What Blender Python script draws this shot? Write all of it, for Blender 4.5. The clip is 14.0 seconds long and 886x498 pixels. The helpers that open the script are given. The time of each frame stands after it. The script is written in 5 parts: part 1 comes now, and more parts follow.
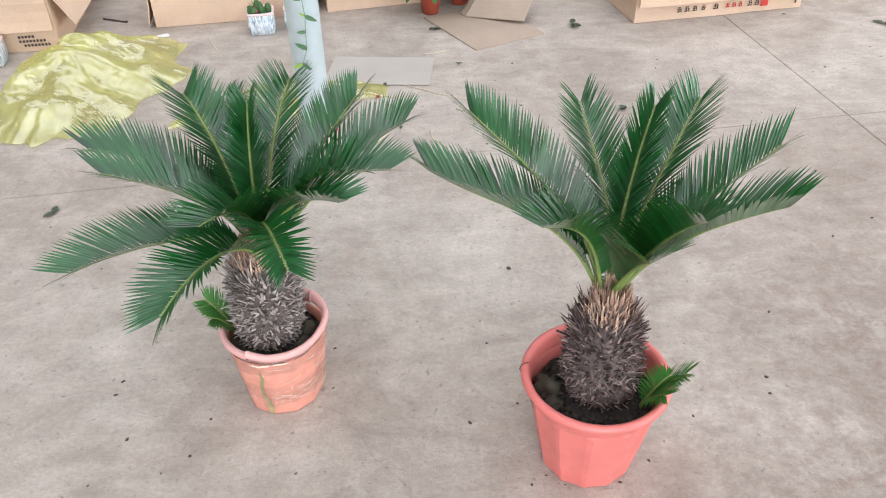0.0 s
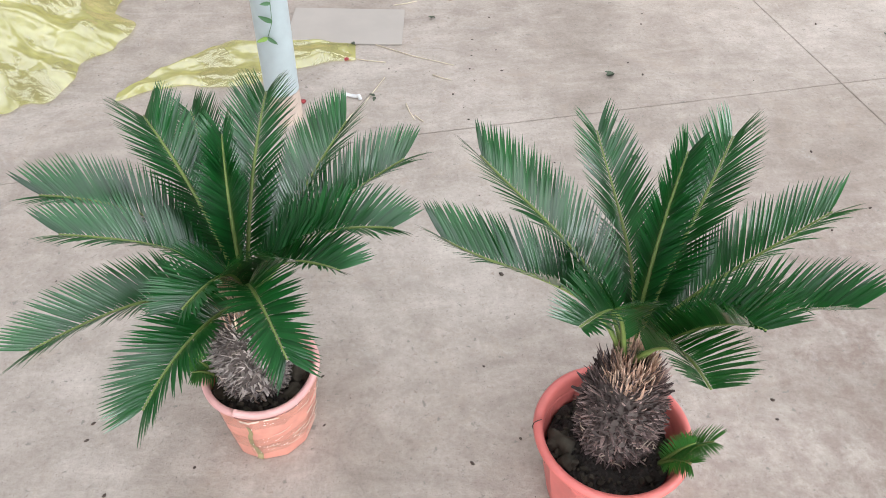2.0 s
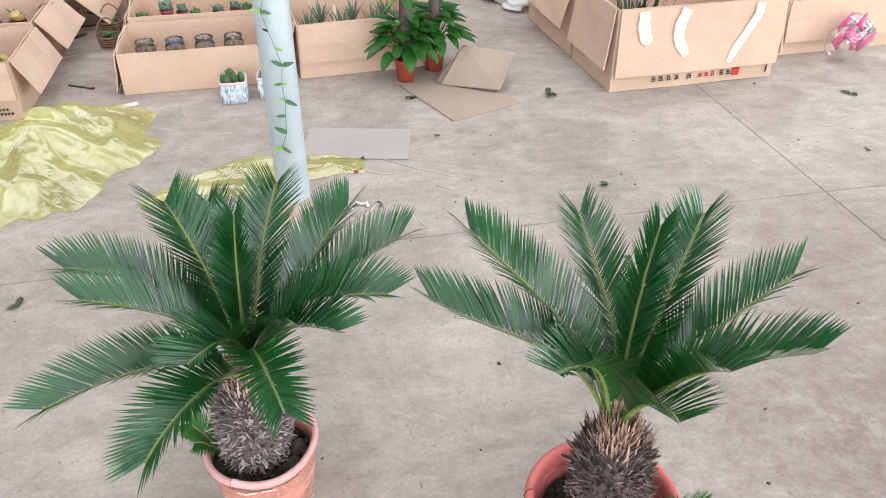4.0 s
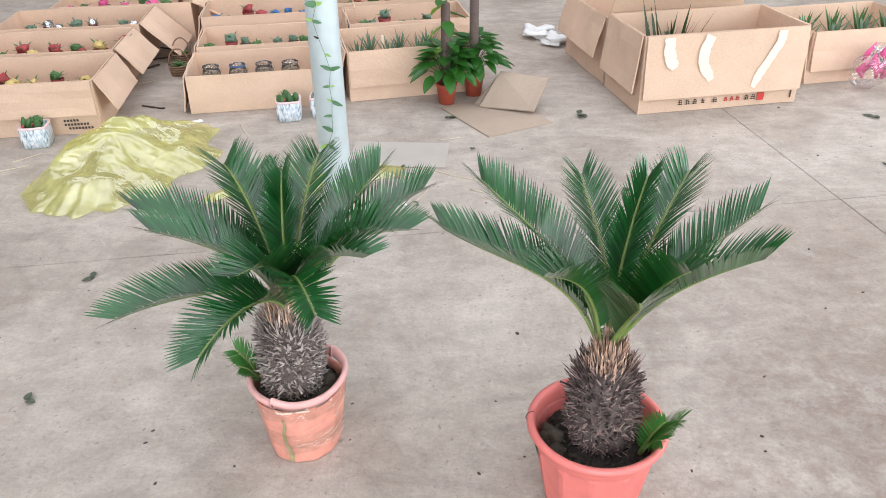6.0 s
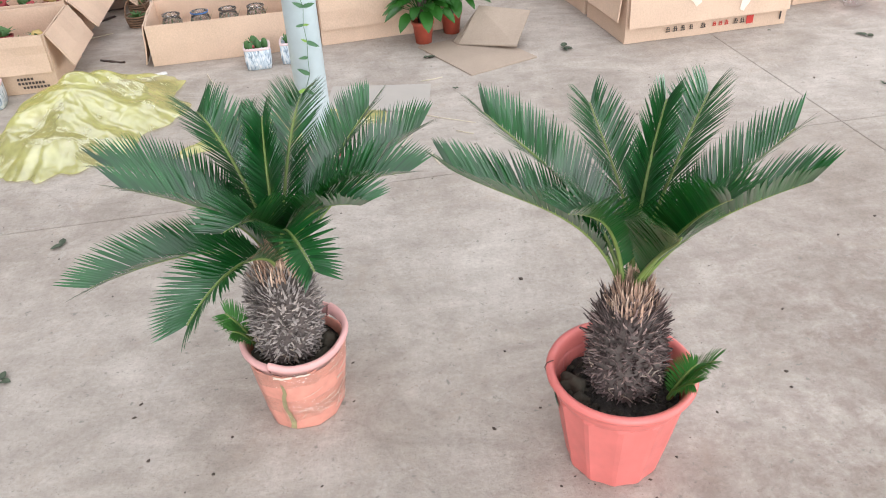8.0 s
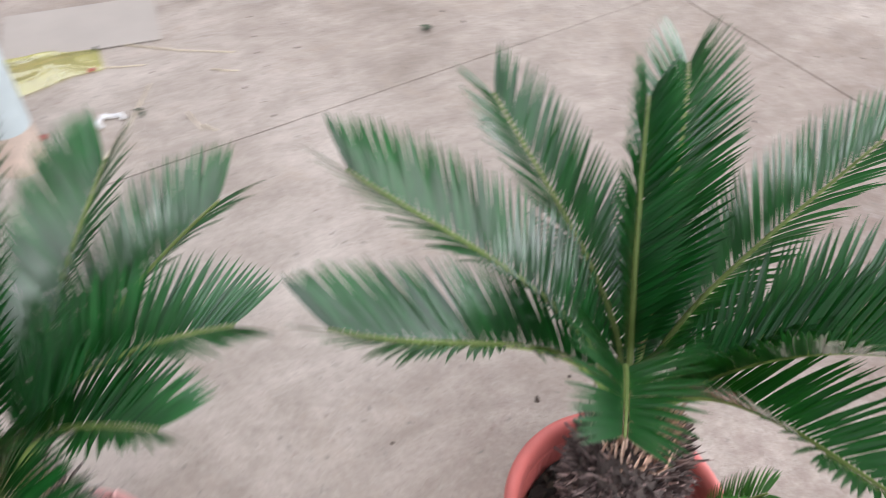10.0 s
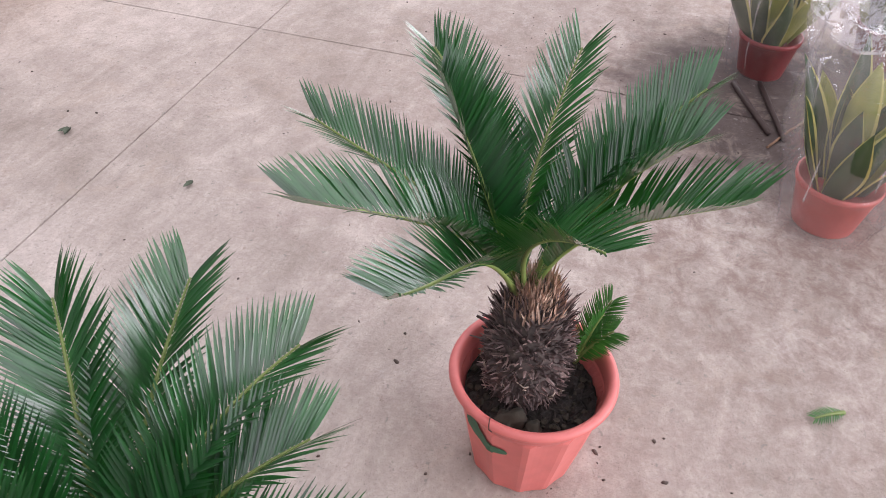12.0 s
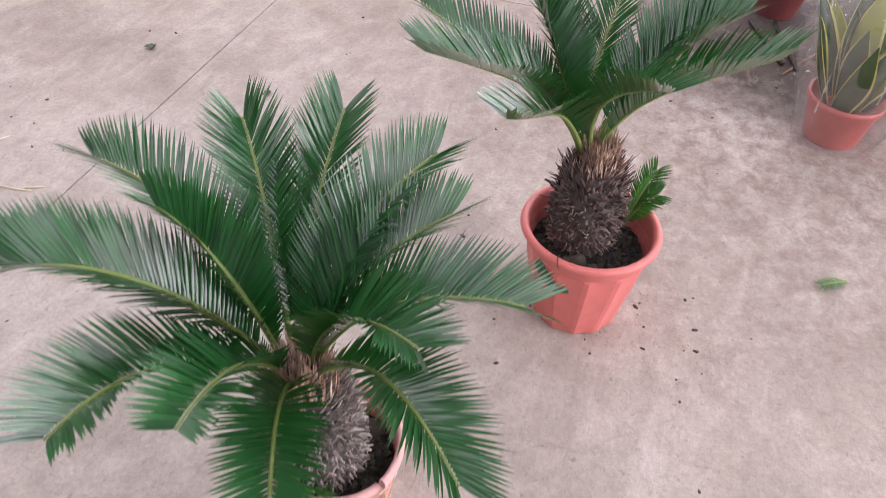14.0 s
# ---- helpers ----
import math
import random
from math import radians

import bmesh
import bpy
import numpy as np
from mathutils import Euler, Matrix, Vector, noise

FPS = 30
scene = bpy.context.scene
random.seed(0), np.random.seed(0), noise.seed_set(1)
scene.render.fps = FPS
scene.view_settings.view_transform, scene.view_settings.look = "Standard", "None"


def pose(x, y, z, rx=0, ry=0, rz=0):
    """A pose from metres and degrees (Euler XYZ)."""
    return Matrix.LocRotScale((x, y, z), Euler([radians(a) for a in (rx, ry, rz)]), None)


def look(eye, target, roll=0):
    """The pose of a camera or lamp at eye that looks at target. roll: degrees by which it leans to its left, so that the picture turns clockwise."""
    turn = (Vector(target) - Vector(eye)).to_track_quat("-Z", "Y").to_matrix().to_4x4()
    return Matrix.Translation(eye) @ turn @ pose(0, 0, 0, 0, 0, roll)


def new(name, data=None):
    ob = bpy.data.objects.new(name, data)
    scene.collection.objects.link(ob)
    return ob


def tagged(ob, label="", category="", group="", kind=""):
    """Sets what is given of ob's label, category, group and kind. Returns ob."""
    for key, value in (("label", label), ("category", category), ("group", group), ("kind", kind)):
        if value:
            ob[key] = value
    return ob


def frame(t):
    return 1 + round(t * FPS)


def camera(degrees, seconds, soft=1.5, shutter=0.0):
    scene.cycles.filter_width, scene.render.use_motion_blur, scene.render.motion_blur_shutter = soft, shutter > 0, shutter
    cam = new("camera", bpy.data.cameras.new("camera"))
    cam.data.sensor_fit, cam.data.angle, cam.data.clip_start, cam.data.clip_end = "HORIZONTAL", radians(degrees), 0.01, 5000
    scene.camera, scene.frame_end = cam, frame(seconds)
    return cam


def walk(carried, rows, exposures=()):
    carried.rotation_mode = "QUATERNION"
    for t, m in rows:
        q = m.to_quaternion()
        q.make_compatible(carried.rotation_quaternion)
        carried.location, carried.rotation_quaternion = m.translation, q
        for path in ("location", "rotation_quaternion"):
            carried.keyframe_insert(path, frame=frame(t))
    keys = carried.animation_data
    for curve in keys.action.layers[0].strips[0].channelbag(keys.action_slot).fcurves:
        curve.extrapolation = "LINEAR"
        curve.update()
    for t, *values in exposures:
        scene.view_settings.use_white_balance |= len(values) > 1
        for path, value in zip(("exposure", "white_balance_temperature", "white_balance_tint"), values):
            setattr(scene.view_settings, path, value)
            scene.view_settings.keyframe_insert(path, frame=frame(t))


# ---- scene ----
cam = camera(59.5, 14.0, soft=0.9, shutter=0.4)
PATH = [
    (0, (0.009, 0.147, 1.258), (0.024, 1.741, 0.05), -1.3),
    (0.5, (0.031, 0.218, 1.298), (0.065, 1.752, 0.016), -0.2),
    (1, (0.023, 0.291, 1.317), (0.067, 1.779, -0.018), 0.9),
    (1.5, (-0.034, 0.367, 1.35), (0.042, 1.823, -0.02), 0.1),
    (2, (-0.078, 0.425, 1.373), (0.061, 1.843, -0.03), 1.3),
    (2.5, (-0.104, 0.411, 1.382), (0.043, 1.845, -0.004), 2.1),
    (2.7, (-0.099, 0.403, 1.365), (0.044, 1.88, 0.025), 1.5),
    (4.8, (-0.009, 0.147, 1.332), (0.045, 1.802, 0.209), -0.6),
    (5, (0.001, 0.106, 1.321), (0.023, 1.76, 0.197), -1.0),
    (5.5, (0.005, 0.027, 1.304), (-0.003, 1.722, 0.243), -0.9),
    (6, (0.005, -0.004, 1.28), (-0.007, 1.722, 0.269), -1.0),
    (6.5, (0.004, -0.001, 1.266), (0.001, 1.711, 0.231), -0.9),
    (7, (0.001, 0.011, 1.271), (-0.013, 1.711, 0.216), -1.6),
    (7.2, (0.0, 0.035, 1.24), (0.001, 1.732, 0.181), -2.0),
    (9.3, (-0.139, 0.455, 1.173), (0.066, 1.953, -0.137), -3.6),
    (9.5, (-0.129, 0.577, 1.144), (0.153, 2.035, -0.196), -2.8),
    (9.7, (-0.1, 0.684, 1.136), (0.265, 2.083, -0.246), -1.8),
    (9.9, (-0.086, 0.78, 1.116), (0.407, 2.094, -0.309), 0.0),
    (10, (-0.084, 0.83, 1.104), (0.504, 2.095, -0.33), 1.0),
    (10.2, (-0.098, 0.903, 1.106), (0.726, 2.02, -0.334), 0.9),
    (10.3, (-0.119, 0.938, 1.103), (0.843, 1.95, -0.328), 0.8),
    (10.5, (-0.184, 0.992, 1.115), (0.982, 1.763, -0.316), 1.2),
    (10.7, (-0.268, 1.007, 1.125), (1.008, 1.648, -0.275), 2.1),
    (11, (-0.361, 0.986, 1.136), (0.974, 1.599, -0.222), 2.5),
    (11.5, (-0.457, 0.921, 1.159), (0.894, 1.567, -0.166), 1.8),
    (12, (-0.504, 0.943, 1.187), (0.861, 1.547, -0.144), 2.4),
    (12.5, (-0.546, 0.97, 1.205), (0.855, 1.526, -0.109), 3.0),
    (13, (-0.589, 0.976, 1.208), (0.809, 1.525, -0.113), 2.9),
    (13.5, (-0.739, 0.971, 1.209), (0.615, 1.536, -0.15), 3.4),
    (14, (-0.855, 0.94, 1.196), (0.481, 1.515, -0.177), 3.8),
]
walk(cam, [(t, look(eye, target, roll)) for t, eye, target, roll in PATH],
     [(0.0, 0.0, 6500, 10), (9.6, 0.0, 6500, 10), (10.6, -0.06, 6620, 23), (13.0, -0.06, 6620, 23), (14.0, 0.03, 6640, 23)])


# ---- light: overcast daylight through assumed openings of an unseen hall ----
world = bpy.data.worlds.new("sky")
scene.world = world
world.use_nodes = True
wn = world.node_tree
sky = wn.nodes.new("ShaderNodeTexSky")
sky.sky_type, sky.sun_disc = "NISHITA", False
sky.sun_elevation, sky.sun_rotation = radians(58), radians(200)
wn.links.new(sky.outputs[0], wn.nodes["Background"].inputs[0])
wn.nodes["Background"].inputs[1].default_value = 0.12


def area_lamp(name, x, y, z, sx, sy, watts, colour, rx=0, ry=0):
    data = bpy.data.lights.new(name, "AREA")
    data.shape, data.size, data.size_y, data.energy, data.color = "RECTANGLE", sx, sy, watts, colour
    ob = new(name, data)
    ob.matrix_world = pose(x, y, z, rx, ry, 0)
    return ob


# lamps added at three assumed roof strips and the unseen open east and south sides
for ry_, watts in ((-2.6, 170), (1.6, 175), (5.8, 205)):
    area_lamp("roof_light_daylight", 0.0, ry_, 4.30, 11.0, 2.9, watts, (0.99, 0.985, 0.985))
area_lamp("doorway_daylight", 5.9, 0.4, 2.1, 3.5, 8.0, 385, (0.95, 0.985, 1.0), 0, 90)
area_lamp("doorway_daylight", 0.5, -4.9, 2.1, 7.0, 3.5, 460, (0.96, 0.99, 1.0), 90, 0)


# ---- materials ----
def mat(name, rough=0.6, metal=0.0, spec=0.5):
    m = bpy.data.materials.new(name)
    m.use_nodes = True
    b = m.node_tree.nodes["Principled BSDF"]
    b.inputs["Roughness"].default_value = rough
    b.inputs["Metallic"].default_value = metal
    b.inputs["Specular IOR Level"].default_value = spec
    return m, m.node_tree.nodes, m.node_tree.links, b


def tex(n, l, scale, detail=4.0, rough=0.55, stretch=None, kind="Object", distort=0.0):
    co = n.new("ShaderNodeTexCoord")
    src = co.outputs[kind]
    if stretch:
        mp = n.new("ShaderNodeMapping")
        mp.inputs["Scale"].default_value = stretch
        l.new(src, mp.inputs[0])
        src = mp.outputs[0]
    t = n.new("ShaderNodeTexNoise")
    t.inputs["Scale"].default_value, t.inputs["Detail"].default_value = scale, detail
    t.inputs["Roughness"].default_value, t.inputs["Distortion"].default_value = rough, distort
    l.new(src, t.inputs["Vector"])
    return t.outputs["Fac"]


def ramp(n, l, fac, *stops):
    r = n.new("ShaderNodeValToRGB")
    e = r.color_ramp.elements
    while len(e) < len(stops):
        e.new(0.5)
    for el, (p, c) in zip(e, stops):
        el.position, el.color = p, (*c, 1)
    l.new(fac, r.inputs[0])
    return r.outputs[0]


def mixc(n, l, fac, a, b, mode="MIX"):
    m = n.new("ShaderNodeMix")
    m.data_type, m.blend_type = "RGBA", mode
    for socket, value in ((m.inputs[0], fac), (m.inputs[6], a), (m.inputs[7], b)):
        if isinstance(value, (int, float)):
            socket.default_value = value
        elif isinstance(value, tuple):
            socket.default_value = (*value, 1)
        else:
            l.new(value, socket)
    return m.outputs[2]


def bump(n, l, b, height, strength, dist=0.01):
    bp = n.new("ShaderNodeBump")
    bp.inputs["Strength"].default_value, bp.inputs["Distance"].default_value = strength, dist
    l.new(height, bp.inputs["Height"])
    l.new(bp.outputs[0], b.inputs["Normal"])


def plain(name, c, rough=0.6, metal=0.0, vary=0.25, scale=40.0, bumps=0.15, spec=0.5, dist=0.003):
    m, n, l, b = mat(name, rough, metal, spec)
    lo, hi = tuple(v * (1 - vary) for v in c), tuple(min(1, v * (1 + vary)) for v in c)
    fine = tex(n, l, scale)
    big = tex(n, l, scale / 9)
    col = mixc(n, l, 0.45, ramp(n, l, fine, (0.3, lo), (0.7, hi)), ramp(n, l, big, (0.3, lo), (0.7, hi)))
    l.new(col, b.inputs["Base Color"])
    bump(n, l, b, fine, bumps, dist)
    return m


def concrete_mat():
    m, n, l, b = mat("worn_concrete", 0.85, spec=0.08)
    c = (0.520, 0.474, 0.431)
    layers = (
        (tex(n, l, 0.75, 5, 0.55, distort=0.3), 0.34, 0.66, (0.80, 0.77, 0.75), (1.08, 1.08, 1.08)),
        (tex(n, l, 2.6, 9, 0.68, distort=0.9), 0.33, 0.66, (0.80, 0.78, 0.765), (1.10, 1.10, 1.10)),
        (tex(n, l, 3.0, 8, 0.7, (1.0, 2.8, 1.0), distort=1.4), 0.36, 0.64, (0.87, 0.86, 0.85), (1.05, 1.05, 1.05)),
        (tex(n, l, 14.0, 7, 0.7), 0.30, 0.70, (0.86, 0.85, 0.84), (1.09, 1.09, 1.09)),
        (tex(n, l, 95.0, 5, 0.7), 0.30, 0.68, (0.87, 0.86, 0.85), (1.07, 1.07, 1.07)),
    )
    for fac, p0, p1, a, z in layers:
        c = mixc(n, l, 1.0, c, ramp(n, l, fac, (p0, a), (p1, z)), "MULTIPLY")
    # dark specks, smudges and reddish-brown rough patches
    speck = tex(n, l, 230.0, 2, 0.5)
    c = mixc(n, l, ramp(n, l, speck, (0.27, (0.55,) * 3), (0.35, (0, 0, 0))), c, (0.16, 0.13, 0.115))
    blot = tex(n, l, 1.7, 10, 0.75, distort=1.0)
    c = mixc(n, l, ramp(n, l, blot, (0.58, (0, 0, 0)), (0.70, (0.55,) * 3)), c, (0.30, 0.245, 0.218))
    fleck = tex(n, l, 38.0, 6, 0.75)
    c = mixc(n, l, ramp(n, l, fleck, (0.61, (0, 0, 0)), (0.69, (0.6,) * 3)), c, (0.24, 0.172, 0.145))
    pits = n.new("ShaderNodeTexVoronoi")
    pits.inputs["Scale"].default_value = 34
    co = n.new("ShaderNodeTexCoord")
    l.new(co.outputs["Object"], pits.inputs["Vector"])
    where = ramp(n, l, tex(n, l, 1.3, 5, 0.6), (0.45, (0, 0, 0)), (0.60, (1, 1, 1)))
    pit = mixc(n, l, where, (1.0, 1.0, 1.0), ramp(n, l, pits.outputs["Distance"], (0.05, (0, 0, 0)), (0.22, (1, 1, 1))))
    c = mixc(n, l, ramp(n, l, pit, (0.0, (0.42,) * 3), (0.9, (0, 0, 0))), c, (0.25, 0.205, 0.182))
    # brown soil mottling; its depth also paints in dimness around the wrapped pots
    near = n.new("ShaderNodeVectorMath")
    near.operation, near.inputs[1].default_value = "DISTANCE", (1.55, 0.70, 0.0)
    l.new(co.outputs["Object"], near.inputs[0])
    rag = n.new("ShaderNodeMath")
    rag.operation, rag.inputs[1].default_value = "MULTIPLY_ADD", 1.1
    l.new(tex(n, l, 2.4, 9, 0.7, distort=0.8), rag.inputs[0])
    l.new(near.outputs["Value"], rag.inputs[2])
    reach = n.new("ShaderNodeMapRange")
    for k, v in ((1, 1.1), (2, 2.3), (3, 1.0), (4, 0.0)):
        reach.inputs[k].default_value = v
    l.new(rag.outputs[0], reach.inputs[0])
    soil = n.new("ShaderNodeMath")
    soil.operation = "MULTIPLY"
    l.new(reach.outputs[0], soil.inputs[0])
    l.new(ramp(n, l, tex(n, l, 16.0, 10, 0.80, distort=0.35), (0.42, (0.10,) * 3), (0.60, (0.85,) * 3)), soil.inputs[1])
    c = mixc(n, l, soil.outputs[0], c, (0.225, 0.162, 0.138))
    # a near-black patch that paints in the shade between the wrapped pots
    shade_dist = n.new("ShaderNodeVectorMath")
    shade_dist.operation, shade_dist.inputs[1].default_value = "DISTANCE", (1.78, 0.84, 0.0)
    l.new(co.outputs["Object"], shade_dist.inputs[0])
    edge = n.new("ShaderNodeMath")
    edge.operation, edge.inputs[1].default_value = "MULTIPLY_ADD", 0.5
    l.new(tex(n, l, 5.0, 8, 0.65), edge.inputs[0])
    l.new(shade_dist.outputs["Value"], edge.inputs[2])
    shade_fac = n.new("ShaderNodeMapRange")
    for k, v in ((1, 0.62), (2, 0.86), (3, 0.88), (4, 0.0)):
        shade_fac.inputs[k].default_value = v
    l.new(edge.outputs[0], shade_fac.inputs[0])
    c = mixc(n, l, shade_fac.outputs[0], c, (0.065, 0.05, 0.046))
    # ochre stains and chalky scuffs
    och = tex(n, l, 5.5, 8, 0.72, distort=1.2)
    c = mixc(n, l, ramp(n, l, och, (0.55, (0, 0, 0)), (0.68, (0.45,) * 3)), c, (0.40, 0.325, 0.262))
    chalk = tex(n, l, 9.0, 9, 0.75, distort=0.7)
    c = mixc(n, l, ramp(n, l, chalk, (0.58, (0, 0, 0)), (0.74, (0.32,) * 3)), c, (0.66, 0.625, 0.59))
    dent = tex(n, l, 55.0, 4, 0.6, distort=0.4)
    c = mixc(n, l, ramp(n, l, dent, (0.29, (0.8,) * 3), (0.37, (0, 0, 0))), c, (0.24, 0.225, 0.20))
    # hairline cracks that wander
    crack = n.new("ShaderNodeTexVoronoi")
    crack.feature = "DISTANCE_TO_EDGE"
    crack.inputs["Scale"].default_value = 0.55
    warp = n.new("ShaderNodeVectorMath")
    wob = n.new("ShaderNodeTexNoise")
    wob.inputs["Scale"].default_value, wob.inputs["Detail"].default_value = 3.0, 8
    l.new(co.outputs["Object"], wob.inputs["Vector"])
    sc = n.new("ShaderNodeVectorMath")
    sc.operation, sc.inputs[3].default_value = "SCALE", 0.5
    l.new(wob.outputs["Color"], sc.inputs[0])
    l.new(co.outputs["Object"], warp.inputs[0])
    l.new(sc.outputs[0], warp.inputs[1])
    l.new(warp.outputs[0], crack.inputs["Vector"])
    line = ramp(n, l, crack.outputs["Distance"], (0.0, (0.16,) * 3), (0.0022, (0, 0, 0)))
    c = mixc(n, l, line, c, (0.17, 0.135, 0.115))
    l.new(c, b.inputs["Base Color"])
    h = mixc(n, l, 0.5, mixc(n, l, 0.5, layers[4][0], layers[3][0]), pit, "MULTIPLY")
    h = mixc(n, l, 0.5, h, tex(n, l, 7.0, 9, 0.72, distort=0.5))
    bump(n, l, b, h, 0.75, 0.014)
    return m


def cardboard_mat(name="brown_cardboard", c=(0.68, 0.49, 0.365)):
    m, n, l, b = mat(name, 0.82, spec=0.25)
    flute = tex(n, l, 12.0, 3, 0.5, (1.0, 1.0, 26.0))
    blot = tex(n, l, 4.5, 6, 0.6)
    fib = tex(n, l, 160.0, 3)
    a = tuple(v * 0.80 for v in c)
    d = tuple(v * 1.14 for v in c)
    col = mixc(n, l, 0.5, ramp(n, l, blot, (0.3, a), (0.7, d)), ramp(n, l, fib, (0.3, a), (0.7, d)))
    rnd = n.new("ShaderNodeObjectInfo").outputs["Random"]
    col = mixc(n, l, ramp(n, l, rnd, (0.0, (0.0, 0.0, 0.0)), (1.0, (0.35, 0.35, 0.35))), col, tuple(v * 0.74 for v in c))
    l.new(col, b.inputs["Base Color"])
    bump(n, l, b, mixc(n, l, 0.6, flute, fib), 0.12, 0.002)
    return m


def leaf_mat(name, dark, light, rough=0.36, sheen=0.5, isl=True, wax=0.0, coat=0.4, trans=0.12):
    m, n, l, b = mat(name, rough, spec=sheen)
    b.inputs["Coat Weight"].default_value = wax
    b.inputs["Coat Roughness"].default_value, b.inputs["Coat IOR"].default_value = coat, 1.66
    fac = n.new("ShaderNodeNewGeometry").outputs["Random Per Island"] if isl else tex(n, l, 30)
    col = ramp(n, l, fac, (0.0, dark), (1.0, light))
    patch = tex(n, l, 14.0, 4)
    col = mixc(n, l, 0.4, col, ramp(n, l, patch, (0.32, dark), (0.68, light)))
    l.new(col, b.inputs["Base Color"])
    # light shines a little through the blade
    tr = n.new("ShaderNodeBsdfTranslucent")
    tr.inputs[0].default_value = (light[0] * 1.5 + 0.01, light[1] * 1.7, light[2] * 0.6, 1)
    mx = n.new("ShaderNodeMixShader")
    mx.inputs[0].default_value = trans
    l.new(b.outputs[0], mx.inputs[1])
    l.new(tr.outputs[0], mx.inputs[2])
    l.new(mx.outputs[0], n["Material Output"].inputs[0])
    bump(n, l, b, tex(n, l, 90.0, 2), 0.06, 0.002)
    return m


def film_mat(name, tint, alpha, rough=0.12, bumpy=0.3, scale=30.0, gloss=0.0, through_=None, swing=0.1):
    """A thin film: partly clear, partly milky, with a wet-looking shine."""
    m, n, l, b = mat(name, rough, spec=0.7)
    b.inputs["Base Color"].default_value = (*tint, 1)
    bump(n, l, b, tex(n, l, scale, 3, 0.5, distort=0.6), bumpy, 0.012)
    tp = n.new("ShaderNodeBsdfTransparent")
    tp.inputs[0].default_value = (*(through_ or tuple(0.45 + 0.55 * v for v in tint)), 1)
    milk = n.new("ShaderNodeMixShader")
    tl = n.new("ShaderNodeBsdfTranslucent")
    tl.inputs[0].default_value = (*tint, 1)
    milk.inputs[0].default_value = 0.5
    l.new(b.outputs[0], milk.inputs[1])
    l.new(tl.outputs[0], milk.inputs[2])
    mx = n.new("ShaderNodeMixShader")
    l.new(ramp(n, l, tex(n, l, scale / 3, 3), (0.3, (max(0.0, alpha - swing),) * 3), (0.7, (min(1, alpha + swing),) * 3)), mx.inputs[0])
    l.new(tp.outputs[0], mx.inputs[1])
    l.new(milk.outputs[0], mx.inputs[2])
    last = mx
    if gloss:
        gl = n.new("ShaderNodeBsdfGlossy")
        gl.inputs["Roughness"].default_value = rough
        l.new(b.inputs["Normal"].links[0].from_socket, gl.inputs["Normal"])
        last = n.new("ShaderNodeMixShader")
        last.inputs[0].default_value = gloss
        l.new(mx.outputs[0], last.inputs[1])
        l.new(gl.outputs[0], last.inputs[2])
    l.new(last.outputs[0], n["Material Output"].inputs[0])
    return m


CONCRETE = concrete_mat()
CARD = cardboard_mat()
CARD_DARK = cardboard_mat("dirty_cardboard", (0.43, 0.34, 0.27))
POT = plain("salmon_red_plastic", (0.72, 0.190, 0.170), 0.42, vary=0.12, scale=26, bumps=0.10)
POT_RED = plain("warm_red_plastic", (0.60, 0.135, 0.115), 0.42, vary=0.12, scale=26, bumps=0.10)
POT_OLD = plain("faded_red_plastic", (0.72, 0.31, 0.24), 0.46, vary=0.24, scale=30, bumps=0.2)
POT_RIM = plain("bleached_pink_plastic", (0.74, 0.40, 0.38), 0.5, vary=0.12, scale=30)
POT_DARK = plain("dark_red_plastic", (0.26, 0.028, 0.028), 0.4, vary=0.12)
POT_SMALL = plain("terracotta_red_plastic", (0.50, 0.10, 0.06), 0.5, vary=0.12)
SOIL = plain("black_potting_soil", (0.026, 0.021, 0.018), 0.95, vary=0.5, scale=120, bumps=0.9, dist=0.006)
def island_mat(name, stops, rough=0.9, scale=80.0):
    m, n, l, b = mat(name, rough, spec=0.3)
    isl = n.new("ShaderNodeNewGeometry").outputs["Random Per Island"]
    fine = tex(n, l, scale, 5, 0.65)
    c = mixc(n, l, 1.0, ramp(n, l, isl, *stops), ramp(n, l, fine, (0.3, (0.6, 0.6, 0.6)), (0.7, (1.25, 1.22, 1.2))), "MULTIPLY")
    l.new(c, b.inputs["Base Color"])
    bump(n, l, b, fine, 0.6, 0.003)
    return m


BARK = island_mat("grey_brown_leaf_bases", ((0.0, (0.06, 0.044, 0.042)), (0.5, (0.155, 0.115, 0.11)), (0.82, (0.28, 0.21, 0.20)), (1.0, (0.50, 0.36, 0.33))))
CORE = plain("trunk_core", (0.11, 0.088, 0.08), 0.95, vary=0.5, scale=90, bumps=0.8)
BARK_GREY = island_mat("shaggy_grey_leaf_bases", ((0.0, (0.15, 0.13, 0.122)), (0.45, (0.38, 0.335, 0.32)), (0.85, (0.56, 0.50, 0.47)), (1.0, (0.68, 0.60, 0.55))))
BARK_TOP = island_mat("tan_leaf_bases", ((0.0, (0.30, 0.19, 0.14)), (0.5, (0.62, 0.42, 0.32)), (1.0, (0.80, 0.62, 0.50))), 0.8)
FIBRE = plain("pale_dry_fibre", (0.36, 0.29, 0.235), 0.9, vary=0.3)
ROCK = plain("mossy_brown_clod", (0.050, 0.042, 0.030), 0.95, vary=0.45, scale=60, bumps=0.9)
LEAF = leaf_mat("sago_leaflets_dark_green", (0.002, 0.024, 0.006), (0.011, 0.122, 0.023), 0.36, 0.35, wax=0.95, coat=0.14, trans=0.11)
LEAF_YOUNG = leaf_mat("sago_leaflets_fresh_green", (0.020, 0.095, 0.022), (0.065, 0.22, 0.042), 0.36, 0.6)
